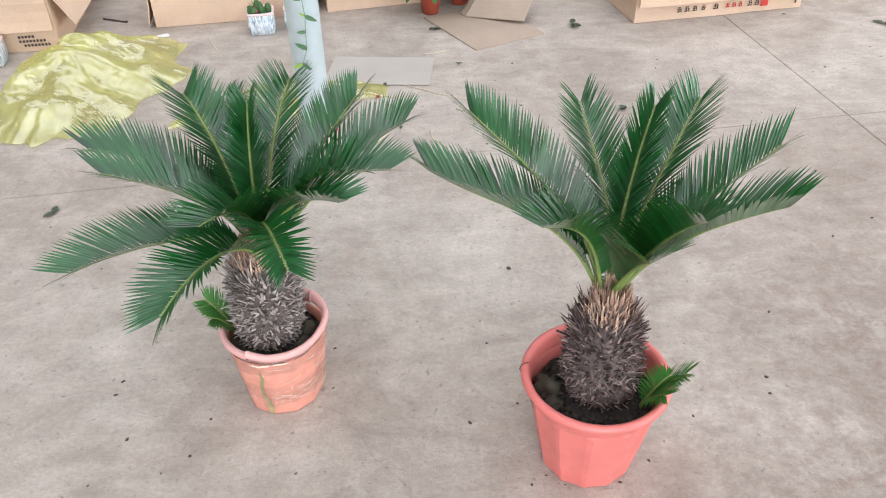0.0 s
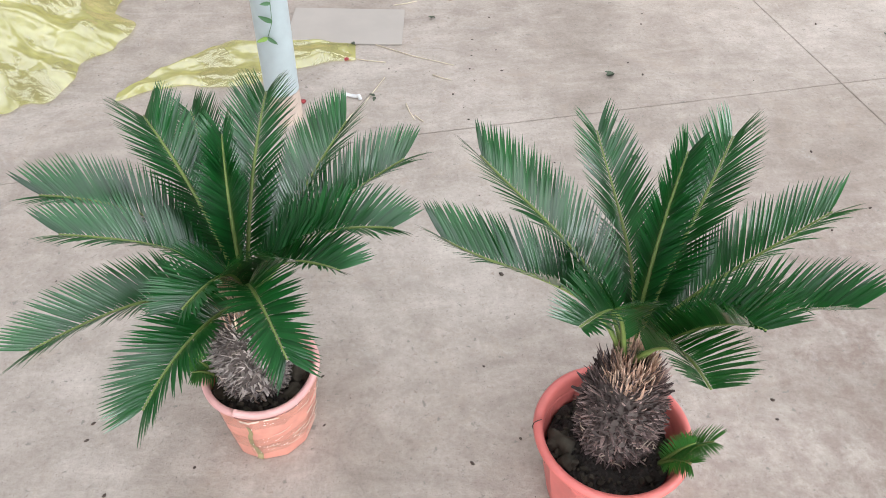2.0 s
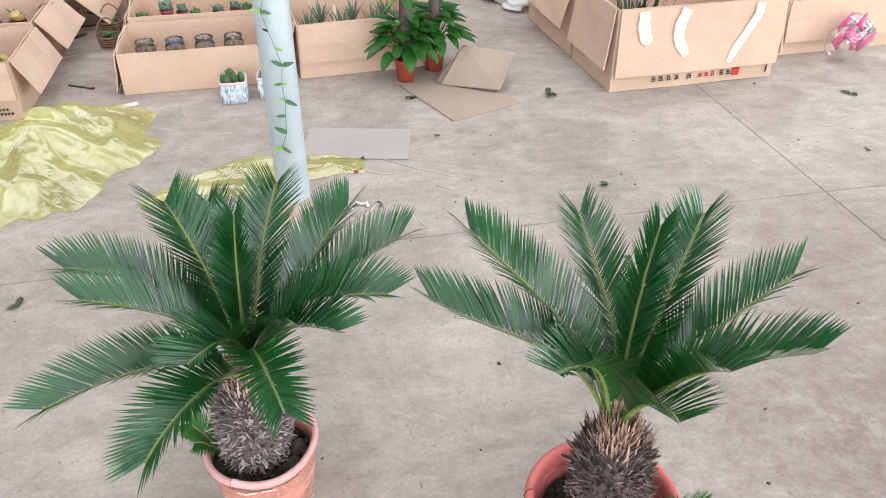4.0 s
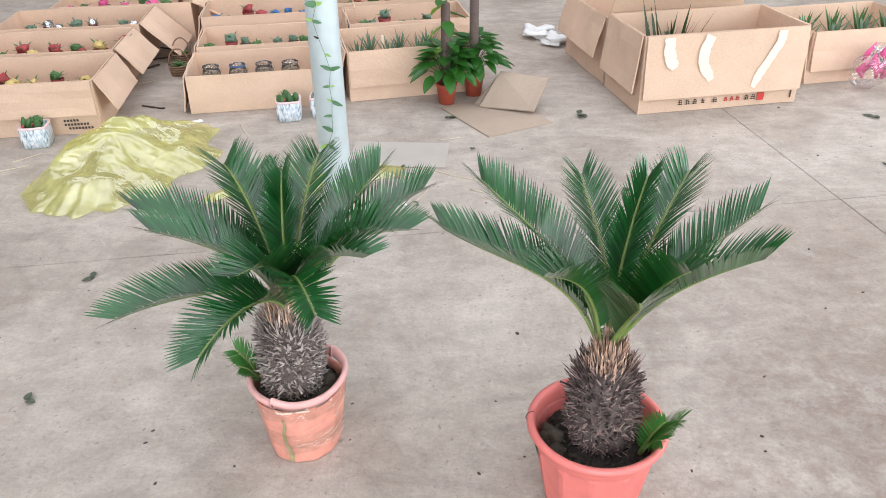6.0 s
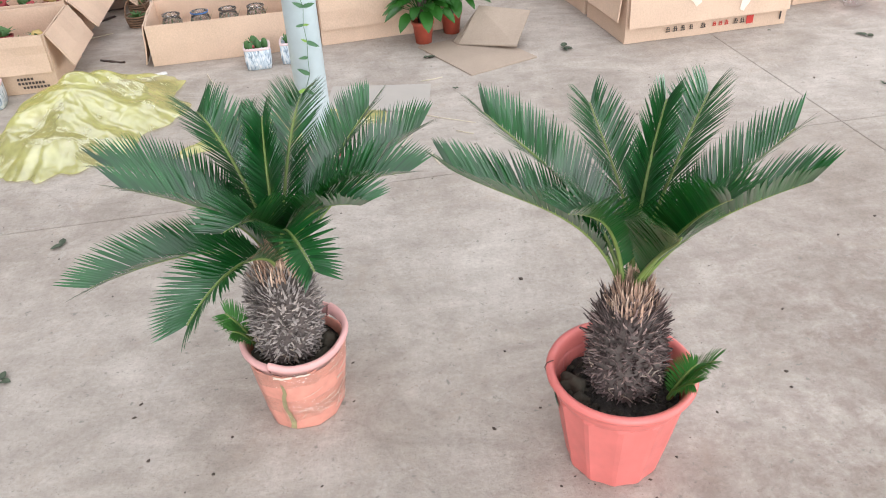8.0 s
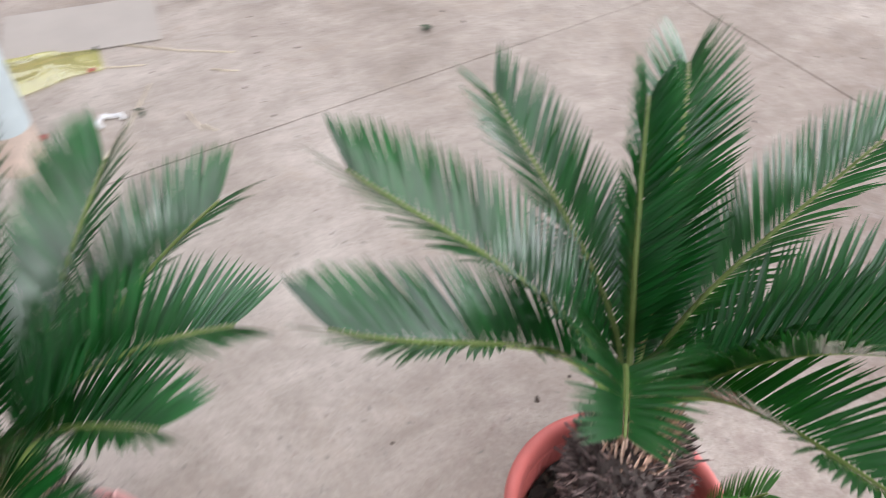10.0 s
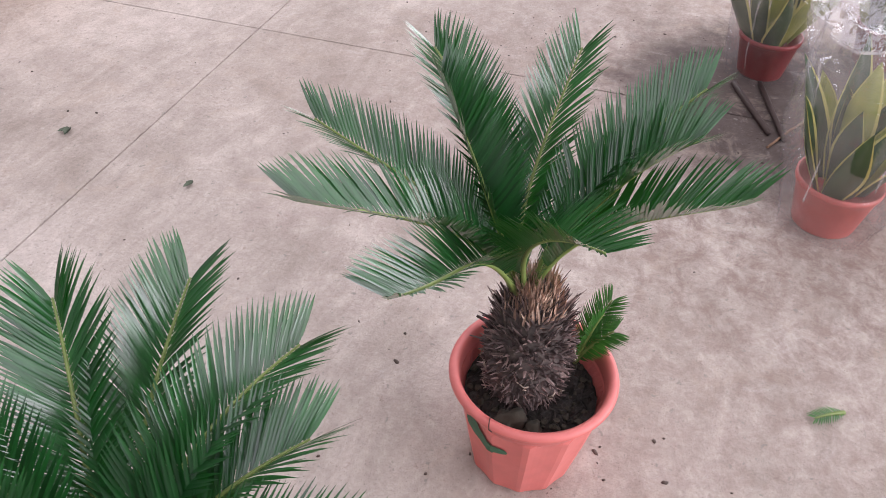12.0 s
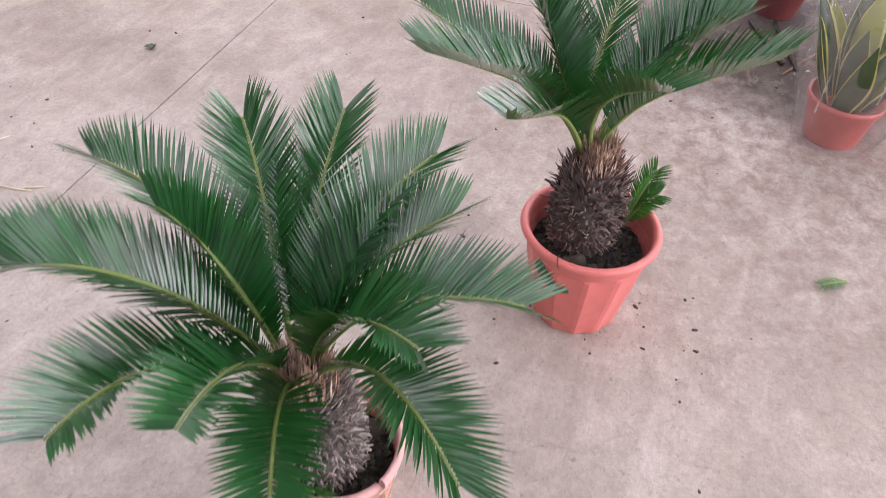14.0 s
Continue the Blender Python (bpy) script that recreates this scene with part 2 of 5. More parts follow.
RACHIS = plain("yellow_green_rachis", (0.17, 0.235, 0.062), 0.5, vary=0.25, scale=50)
GREEN_PAINT = plain("green_paint", (0.045, 0.145, 0.075), 0.6, vary=0.3, scale=60)
TAPE = film_mat("clear_packing_tape", (0.93, 0.92, 0.86), 0.04, 0.09, 1.0, 80, 0.16, (1.0, 0.99, 0.97), 0.04)
TAPE_FOLD = plain("milky_tape_and_glints", (0.80, 0.66, 0.55), 0.18, vary=0.15, scale=120)
YELLOW_FILM = film_mat("yellow_plastic_film", (0.99, 1.0, 0.42), 0.37, 0.12, 0.55, 18, 0.18, (0.995, 1.0, 0.68), 0.28)
CREASE = film_mat("sleeve_edge_glare", (0.92, 0.92, 0.94), 0.30, 0.08, 1.0, 30, 0.30, (0.98, 0.98, 0.99), 0.08)
CLEAR_FILM = film_mat("clear_plastic_sleeve", (0.90, 0.90, 0.92), 0.045, 0.08, 1.0, 22, 0.15, (0.97, 0.97, 0.98), 0.06)
PIPE = plain("galvanised_steel", (0.52, 0.60, 0.62), 0.42, 0.20, vary=0.10, scale=22, bumps=0.06)
PIPE_FOOT = plain("dusty_pipe_foot", (0.55, 0.44, 0.37), 0.85, vary=0.2)
VINE = leaf_mat("vine_leaves", (0.035, 0.10, 0.055), (0.09, 0.22, 0.09), 0.45)
VINE_PALE = leaf_mat("young_vine_leaves", (0.16, 0.30, 0.05), (0.30, 0.48, 0.10), 0.45)
VINE_DARK = plain("withered_dark_leaf", (0.035, 0.02, 0.025), 0.8)
LILY = leaf_mat("glossy_lily_leaves", (0.010, 0.060, 0.010), (0.040, 0.165, 0.022), 0.34)
SNAKE = leaf_mat("snake_plant_green", (0.014, 0.036, 0.018), (0.045, 0.085, 0.034), 0.36)
SNAKE_PALE = leaf_mat("snake_plant_olive", (0.16, 0.19, 0.05), (0.40, 0.40, 0.13), 0.42)
SNAKE_EDGE = plain("snake_plant_yellow_edge", (0.58, 0.53, 0.17), 0.45, vary=0.2)
SUCC = leaf_mat("grey_green_succulent", (0.06, 0.12, 0.085), (0.16, 0.25, 0.18), 0.55)
CACTUS = leaf_mat("cactus_green", (0.03, 0.10, 0.03), (0.09, 0.20, 0.06), 0.6)
RED = plain("red_graft", (0.34, 0.045, 0.05), 0.6, vary=0.4)
YELLOW = plain("yellow_graft", (0.58, 0.43, 0.16), 0.6, vary=0.3)
BLUE = plain("blue_net", (0.03, 0.15, 0.42), 0.5, vary=0.5, scale=90)
PINK = plain("pink_ribbon", (0.75, 0.10, 0.30), 0.4, vary=0.3)
WHITE = plain("white_paper", (0.74, 0.74, 0.74), 0.7, vary=0.1)
def print_mat():
    m, n, l, b = mat("streaky_blue_print", 0.35)
    streak = tex(n, l, 70.0, 5, 0.7, (1.0, 1.0, 0.35), distort=0.6)
    c = ramp(n, l, streak, (0.36, (0.14, 0.18, 0.23)), (0.47, (0.45, 0.54, 0.62)), (0.60, (0.80, 0.80, 0.80)))
    l.new(c, b.inputs["Base Color"])
    bump(n, l, b, streak, 0.3, 0.003)
    return m


LABEL = print_mat()
RIM_PINK = plain("pinkish_white_rim", (0.72, 0.55, 0.55), 0.4, vary=0.1)
GREY_SHEET = plain("grey_plastic_sheet", (0.44, 0.40, 0.36), 0.8, vary=0.08, scale=8, bumps=0.03)
STICK = plain("pale_straw", (0.66, 0.58, 0.45), 0.8, vary=0.2)
INK = plain("black_ink", (0.06, 0.045, 0.04), 0.8, vary=0.1)
RED_INK = plain("red_ink", (0.55, 0.05, 0.04), 0.8, vary=0.1)
TORN = plain("torn_paper_strip", (0.80, 0.68, 0.57), 0.9, vary=0.08)
DRY = plain("dry_green_leaf", (0.075, 0.095, 0.062), 0.85, vary=0.4, scale=90)
DEBRIS = plain("dark_crumbs", (0.075, 0.055, 0.045), 0.95, vary=0.4)
DIRT = plain("joint_dirt", (0.25, 0.205, 0.18), 0.95, vary=0.4)
RUST = plain("dark_brown_steel", (0.06, 0.04, 0.035), 0.6, 0.3)
# tones of the unseen hall shell, kept dark to limit bounced light
WALL = plain("grey_plaster", (0.17, 0.165, 0.16), 0.9, vary=0.1, scale=8)
ROOF = plain("grey_roof_sheet", (0.20, 0.20, 0.20), 0.7, vary=0.1, scale=8)
COIR = plain("dark_brown_coir", (0.12, 0.085, 0.075), 0.95, vary=0.35, scale=150, bumps=0.8)
WICKER = plain("brown_wicker", (0.22, 0.13, 0.08), 0.8, vary=0.4, scale=120, bumps=0.6)
GLASS, _n, _l, _b = mat("jar_glass", 0.05)
_b.inputs["Transmission Weight"].default_value = 0.95
FOIL = plain("silver_foil", (0.7, 0.7, 0.72), 0.25, 0.9, vary=0.2, scale=60, bumps=0.8)


# ---- mesh helpers ----
def part(name, bm, material, parent=None, label="", smooth=True, kind=""):
    me = bpy.data.meshes.new(name)
    if isinstance(bm, tuple):
        me.from_pydata(bm[0], [], bm[1])
    else:
        bm.to_mesh(me)
        bm.free()
    me.materials.append(material)
    if smooth:
        me.polygons.foreach_set("use_smooth", [True] * len(me.polygons))
    ob = new(name, me)
    if parent:
        ob.parent = parent
    return tagged(ob, label, kind=kind)


def thing(name, x, y, z, rz, label, category, group="", rx=0, ry=0):
    ob = new(name)
    ob.empty_display_size = 0.05
    ob.matrix_world = pose(x, y, z, rx, ry, rz)
    return tagged(ob, label, category, group)


def lathe(profile, n=40, cap=False, fn=None):
    """Profile of (radius, height) turned about z; fn(radius, height, angle) may change the radius."""
    vs, fs = [], []
    for r, z in profile:
        for i in range(n):
            a = 2 * math.pi * i / n
            q = fn(r, z, a) if fn else r
            vs.append((q * math.cos(a), q * math.sin(a), z))
    for j in range(len(profile) - 1):
        for i in range(n):
            k = (i + 1) % n
            fs.append((j * n + i, j * n + k, (j + 1) * n + k, (j + 1) * n + i))
    if cap:
        fs.append(tuple(range(n))[::-1])
        fs.append(tuple((len(profile) - 1) * n + i for i in range(n)))
    return vs, fs


def tube(points, radii, n=6):
    """A tube along points, with a radius at each."""
    vs, fs = [], []
    pts = [Vector(p) for p in points]
    side = Vector((0.31, 0.57, 0.76))
    for i, p in enumerate(pts):
        d = (pts[min(i + 1, len(pts) - 1)] - pts[max(i - 1, 0)]).normalized()
        u = (side - d * side.dot(d)).normalized()
        w = d.cross(u)
        for k in range(n):
            a = 2 * math.pi * k / n
            vs.append(tuple(p + (u * math.cos(a) + w * math.sin(a)) * radii[i]))
    for j in range(len(pts) - 1):
        for k in range(n):
            q = (k + 1) % n
            fs.append((j * n + k, j * n + q, (j + 1) * n + q, (j + 1) * n + k))
    fs.append(tuple(range(n))[::-1])
    fs.append(tuple((len(pts) - 1) * n + k for k in range(n)))
    return vs, fs


def join(*meshes):
    vs, fs = [], []
    for v, f in meshes:
        o = len(vs)
        vs.extend(v)
        fs.extend(tuple(i + o for i in q) for q in f)
    return vs, fs


def moved(mesh, m):
    return [tuple(m @ Vector(v)) for v in mesh[0]], mesh[1]


def box_bm(sx, sy, sz, x=0, y=0, z=0, bevel=0.0, m=None):
    bm = bmesh.new()
    bmesh.ops.create_cube(bm, size=1, matrix=Matrix.Translation((x, y, z)) @ Matrix.Diagonal((sx, sy, sz, 1)))
    if bevel:
        bmesh.ops.bevel(bm, geom=bm.edges[:], offset=bevel, segments=2, affect="EDGES")
    if m:
        bm.transform(m)
    return bm


def blade(root, along, up, length, width, curl=0.15, rows=4, fold=0.25):
    """A narrow pointed blade with a folded middle, from root along a direction; up is its face's side."""
    along = along.normalized()
    side = along.cross(up).normalized()
    face = side.cross(along).normalized()
    vs, fs = [], []
    shape = (0.55, 1.0, 0.9, 0.62) if rows == 4 else (0.6, 1.0, 0.7)
    for i in range(rows):
        s = i / rows
        c = root + along * (length * s) - face * (curl * length * s * s)
        w = width * 0.5 * shape[i]
        vs += [tuple(c - side * w), tuple(c - face * (w * fold)), tuple(c + side * w)]
    vs.append(tuple(root + along * length - face * (curl * length)))
    for i in range(rows - 1):
        o = 3 * i
        fs += [(o, o + 1, o + 4, o + 3), (o + 1, o + 2, o + 5, o + 4)]
    o = 3 * (rows - 1)
    fs += [(o, o + 1, o + 3 * 1), (o + 1, o + 2, o + 3)]
    return vs, fs


# ---- the hall: floor slabs, and an assumed unseen shell of walls and roof with roof lights ----
GRID = pose(1.424, 2.498, 0, 0, 0, 8.0)      # the crossing of two floor joints
floor = part("floor", box_bm(14, 14, 0.2, 0, 1.5, -0.106), DIRT, None, "worn beige-grey concrete floor with sawn joints", False)
tagged(floor, category="floor", kind="structure")


def slab(x0, x1, y0, y1):
    bm = box_bm(x1 - x0, y1 - y0, 0.012, (x0 + x1) / 2, (y0 + y1) / 2, -0.006, 0.0012, GRID)
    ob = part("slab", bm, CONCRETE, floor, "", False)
    return ob


GAP = 0.0012
for xa, xb in ((-7.0, -GAP), (GAP, 4.3)):
    for ya, yb in ((-7.0, -GAP), (GAP, 5.2)):
        slab(xa, xb, ya, yb)

for nm, sx, sy, x, y in (("wall_north", 12.4, 0.2, 0, 8.1), ("wall_west", 0.2, 13.0, -6.1, 1.5)):
    tagged(part(nm, box_bm(sx, sy, 4.4, x, y, 2.2), WALL, None, "unseen dark grey wall assumed round the hall", False), category="wall", kind="structure")
# the unseen south and east walls have wide open sides for the added lamps
bm = box_bm(3.1, 0.2, 4.4, -4.65, -5.1, 2.2)
for sx, x, sz, z in ((1.95, 5.225, 4.4, 2.2), (7.35, 0.575, 0.45, 4.175)):
    bmesh.ops.create_cube(bm, size=1, matrix=Matrix.Translation((x, -5.1, z)) @ Matrix.Diagonal((sx, 0.2, sz, 1)))
tagged(part("wall_south", bm, WALL, None, "unseen dark grey wall with an assumed wide opening", False), category="wall", kind="structure")
bm = box_bm(0.2, 3.4, 4.4, 6.1, 6.3, 2.2)
for sy, y, sz, z in ((1.3, -4.35, 4.4, 2.2), (8.3, 0.45, 0.45, 4.175)):
    bmesh.ops.create_cube(bm, size=1, matrix=Matrix.Translation((6.1, y, z)) @ Matrix.Diagonal((0.2, sy, sz, 1)))
tagged(part("wall_east", bm, WALL, None, "unseen dark grey wall with an assumed wide opening", False), category="wall", kind="structure")
bm = bmesh.new()
for y, sy in ((-4.625, 1.15), (-0.5, 1.2), (3.7, 1.2), (7.725, 0.95)):
    bmesh.ops.create_cube(bm, size=1, matrix=Matrix.Translation((0, y, 4.46)) @ Matrix.Diagonal((12.4, sy, 0.12, 1)))
tagged(part("ceiling", bm, ROOF, None, "unseen dark grey roof with assumed long roof lights", False), category="ceiling", kind="structure")


# ---- sago palms in pots ----
def frond_curve(a, c, e, b):
    """A cubic arch from a to b."""
    a, c, e, b = Vector(a), Vector(c), Vector(e), Vector(b)
    return lambda t: a * (1 - t) ** 3 + c * 3 * t * (1 - t) ** 2 + e * 3 * t * t * (1 - t) + b * t ** 3


def frond(palm, base, low, high, tip, rng, wide=0.097, pairs=62, single=False, material=LEAF, start=0.14, vee=43, curl=0.09, roll=0, reach=0.93):
    """An arched midrib with two ranks of stiff leaflets folded up into a V."""
    cur = frond_curve(base, low, high, tip)
    pts = [cur(reach * i / 16) for i in range(17)]
    length = sum((pts[i + 1] - pts[i]).length for i in range(16))
    stalk = part("frond", tube(pts, [0.0042 * (1 - 0.80 * i / 16) + 0.0005 for i in range(17)], 6), RACHIS, palm)
    pieces = []
    out = pts[-1] - pts[0]
    level = out.cross(Vector((0, 0, 1)))
    if level.length < 1e-4:
        level = Vector((1, 0, 0))
    level.normalize()
    twist = rng.uniform(-0.10, 0.10)
    lean = rng.uniform(0, 6)
    for i in range(pairs):
        u = (i + 0.5) / pairs
        s = (start + (1 - start) * u) * reach
        p = cur(s)
        d = (cur(min(1, s + 0.02)) - cur(max(0, s - 0.02))).normalized()
        side_ = Matrix.Rotation(radians(roll), 3, d) @ (level - d * level.dot(d)).normalized()
        up = side_.cross(d).normalized()
        size = wide * (0.30 + 0.70 * min(1, u / 0.26) ** 0.8) * (1 - 0.36 * max(0, (u - 0.62) / 0.38) ** 2.2)
        ahead = radians(33 + 9 * u + 17 * u ** 5)
        for side in (-1, 1):
            tilt = radians(vee + 5 * math.sin(i * 0.17 + lean) + rng.uniform(-3, 3)) + side * twist
            across = side_ * side * math.cos(tilt) + up * math.sin(tilt)
            way = across * math.cos(ahead) + d * math.sin(ahead) + Vector([rng.uniform(-0.018, 0.018) for _ in range(3)])
            face = up * math.cos(tilt) - side_ * side * math.sin(tilt)
            k = size * rng.uniform(0.94, 1.04)
            if rng.random() < 0.012:
                k *= 0.55
            root = p + side_ * side * 0.002 + d * rng.uniform(-0.001, 0.001)
            pieces.append(blade(root, way, face, k, 0.0056 if length > 0.2 else 0.0030, curl * rng.uniform(0.5, 1.4)))
    # stubby spines on the bare stalk
    if length > 0.2:
        for i in range(9):
            p = cur(reach * start * (0.35 + 0.6 * i / 9))
            for side in (-1, 1):
                pieces.append(blade(p, level * side + Vector((0, 0, 0.9)), level.cross(out).normalized(), 0.008 + 0.0015 * i, 0.0022, 0.0))
    if single:
        for q in pieces:
            part("leaflet", q, material, stalk)
    else:
        part("foliage", join(*pieces), material, stalk, kind="stuff")
    return stalk


def trunk_mesh(palm, cx, cy, z0, z1, r, rng, lean=(0, 0), tan_from=0.70, bark=BARK):
    """The swollen stem with its coat of cut leaf bases."""
    h = z1 - z0

    def radius(u):
        if u < 0.72:
            return r * (1.00 + 0.15 * math.sin(math.pi * (0.1 + 0.9 * u / 0.72)))
        k = min(1.0, (u - 0.72) / 0.16)
        return r * (1.03 - 0.52 * k * k * (3 - 2 * k) - 0.12 * max(0, u - 0.88) / 0.12)

    def centre(u):
        return Vector((cx + lean[0] * u, cy + lean[1] * u, z0 + h * u))

    prof = [(radius(i / 14) * 0.92, h * i / 14) for i in range(15)] + [(r * 0.25, h * 0.97), (0.0005, h * 0.96)]
    vs, fs = lathe(prof, 28, False, lambda q, z, a: q * (1 + 0.05 * math.sin(7 * a + z * 90)))
    vs = [(v[0] + cx + lean[0] * v[2] / h, v[1] + cy + lean[1] * v[2] / h, v[2] + z0) for v in vs]
    body = part("trunk", (vs, fs), CORE, palm, "grey-brown trunk covered in cut leaf bases")
    low, high = [], []
    n = 1900
    for i in range(n):
        u = 0.03 + 0.94 * (i / n)
        a = i * 2.39996 + rng.uniform(-0.12, 0.12)
        c = centre(u)
        rad = Vector((math.cos(a), math.sin(a), 0))
        top = max(0.0, (u - 0.55) / 0.45)
        rise = 0.35 + 0.5 * u + 2.3 * top + rng.uniform(-0.3, 0.3)
        way = (rad + Vector((0, 0, rise)) + Vector([rng.uniform(-0.62, 0.62) for _ in range(3)]) * (1 - 0.6 * top)).normalized()
        root = c + rad * radius(u) * 0.88
        size = 0.009 + 0.010 * rng.random() + 0.012 * u * rng.random() + 0.016 * top * rng.random() + (0.014 if rng.random() < 0.10 * (u > 0.4) else 0)
        wid = 0.0035 * rng.uniform(0.6, 1.35) * (1 - 0.4 * top)
        side = way.cross(rad if abs(way.dot(rad)) < 0.97 else Vector((0, 0, 1))).normalized()
        nrm = side.cross(way)
        tipp = root + way * size + Vector([rng.uniform(-0.003, 0.003) for _ in range(3)])
        blunt = wid * rng.choice((0.08, 0.10, 0.45))
        q = [root - side * wid, root + side * wid, root - nrm * wid * 0.7, root + nrm * wid * 0.5]
        e = [tipp - side * blunt, tipp + side * blunt, tipp - nrm * blunt * 0.6, tipp + nrm * blunt * 0.6]
        vv = [tuple(p) for p in q + e]
        ff = [(0, 2, 6, 4), (2, 1, 5, 6), (1, 3, 7, 5), (3, 0, 4, 7), (4, 6, 5, 7)]
        (high if u > tan_from + rng.uniform(-0.07, 0.10) else low).append((vv, ff))
    strips = []
    for i in range(110):
        a = i * 2.39996
        u = 0.79 + 0.15 * (i / 110) + rng.uniform(-0.02, 0.02)
        rad = Vector((math.cos(a), math.sin(a), 0))
        root = centre(u) + rad * radius(u) * 0.95
        way = Vector((rad.x * 0.10, rad.y * 0.10, 1)) + Vector([rng.uniform(-0.12, 0.12) for _ in range(3)])
        strips.append(blade(root, way, rad * -1 + Vector((0, 0, 0.1)), rng.uniform(0.022, 0.050), rng.uniform(0.0028, 0.0062), -0.06, 4, -0.6))
    # a tuft of young tan fibres that fills the crown between the stalks
    for i in range(90):
        a = i * 2.39996
        rad = Vector((math.cos(a), math.sin(a), 0))
        root = centre(0.93) + rad * (r * 0.46 * math.sqrt((i + 0.5) / 90))
        way = rad * 0.25 * rng.random() + Vector((rng.uniform(-0.15, 0.15), rng.uniform(-0.15, 0.15), 1))
        strips.append(blade(root, way, rad * -1 + Vector((0, 0, 0.1)), rng.uniform(0.025, 0.050), rng.uniform(0.0025, 0.0050), -0.06, 4, -0.6))
    high += strips
    part("bark", join(*low), bark, body, kind="stuff", smooth=False)
    part("crown_bark", join(*high), BARK_TOP, body, "pale tan leaf bases round the crown", kind="stuff", smooth=False)
    roots = []
    for i in range(16):
        a = rng.uniform(0, 6.28)
        u = rng.uniform(0.02, 0.45)
        p = centre(u) + Vector((math.cos(a), math.sin(a), 0)) * radius(u) * 1.06
        pts = [p]
        for k in range(4):
            a += rng.uniform(-0.12, 0.16)
            u = max(0, u + rng.uniform(-0.07, 0.04))
            pts.append(centre(u) + Vector((math.cos(a), math.sin(a), 0)) * radius(u) * rng.uniform(1.03, 1.12))
        roots.append(tube(pts, [0.0011] * 5, 4))
    part("root_fibre", join(*roots), FIBRE, body, "pale dry root fibres", kind="stuff")
    return body


def clod(rng, size, squash=0.7, rough=0.35, sub=2):
    bm = bmesh.new()
    bmesh.ops.create_icosphere(bm, subdivisions=sub, radius=size)
    o = Vector([rng.uniform(0, 50) for _ in range(3)])
    for v in bm.verts:
        k = 1 + rough * noise.noise(v.co / size * 1.3 + o)
        v.co = Vector((v.co.x * k, v.co.y * k, v.co.z * k * squash))
    return bm


def soil_mesh(palm, cx, cy, z, r, rng):
    vs, fs = [], []
    rings, n = 18, 72
    for j in range(rings):
        q = r * (j + 0.3) / (rings - 0.7)
        for i in range(n):
            a = 2 * math.pi * i / n
            p = (cx + q * math.cos(a), cy + q * math.sin(a))
            vs.append((*p, z + 0.012 * noise.noise((p[0] * 45, p[1] * 45, 3)) + 0.010 * noise.noise((p[0] * 130, p[1] * 130, 8)) + 0.012 * (1 - q / r)))
    for j in range(rings - 1):
        for i in range(n):
            k = (i + 1) % n
            fs.append((j * n + i, j * n + k, (j + 1) * n + k, (j + 1) * n + i))
    fs.append(tuple(range(n))[::-1])
    soil = part("soil", (vs, fs), SOIL, palm, "dark crumbly potting soil", False)
    lumps = []
    for _ in range(110):
        a, q, s = rng.uniform(0, 6.28), r * math.sqrt(rng.uniform(0.35, 0.9)), rng.uniform(0.002, 0.007)
        bm = clod(rng, s, 0.8, 1.0, 1)
        bm.transform(Matrix.Translation((cx + q * math.cos(a), cy + q * math.sin(a), z + 0.006)))
        lumps.append(([tuple(v.co) for v in bm.verts], [tuple(v.index for v in f.verts) for f in bm.faces]))
        bm.free()
    part("crumbled_soil", join(*lumps), ROCK, soil, kind="stuff", smooth=False)
    return soil


def sago_pup(palm, base, tips, rng, rolls):
    """A small side shoot: a few short fronds from one point in the soil."""
    for tip, roll in zip(tips, rolls):
        a, b = Vector(base), Vector(tip)
        frond(palm, a, a.lerp(b, 0.3) + Vector((0, 0, 0.016)), a.lerp(b, 0.7) + Vector((0, 0, 0.018)), b, rng, wide=0.041, pairs=32, material=LEAF_YOUNG, start=0.12, vee=20, curl=0.2, roll=roll)


def fluted(r, z, a, n=12, depth=1.0):
    """Flat panels that meet in upright edges."""
    w = 2 * math.pi / n
    flat = math.cos(w / 2) / math.cos((a % w) - w / 2)
    return r * (1 + depth * (flat - 0.975))


# the right-hand palm: fresh salmon pot
PR = (0.291, 1.127)
palm_a = thing("potted_sago_palm", PR[0], PR[1], 0, 0, "sago palm in a salmon-red fluted plastic pot on the concrete floor", "potted palm", "sago palms")
rng = random.Random(11)
outer = [(0.070, 0.000), (0.084, 0.000), (0.087, 0.006), (0.104, 0.10), (0.1165, 0.178), (0.118, 0.186)]
rim = [(0.121, 0.190), (0.1235, 0.200), (0.1245, 0.210), (0.134, 0.214), (0.1365, 0.219), (0.134, 0.226), (0.127, 0.228), (0.121, 0.224), (0.1185, 0.214)]
inner = [(0.112, 0.17), (0.100, 0.10), (0.09, 0.03)]
pot_a = part("pot", lathe(outer + [(0.121, 0.190), (0.117, 0.186), (0.112, 0.17), (0.100, 0.10), (0.09, 0.03)], 72, False, lambda r, z, a: fluted(r, z, a + 0.2, 12, 1.5) if z < 0.182 else r), POT, palm_a, "salmon-red plastic pot with panelled sides", False)
part("rim", lathe([(0.1175, 0.184)] + rim + [(0.1165, 0.196)], 80), POT, pot_a, "thick rounded rim")
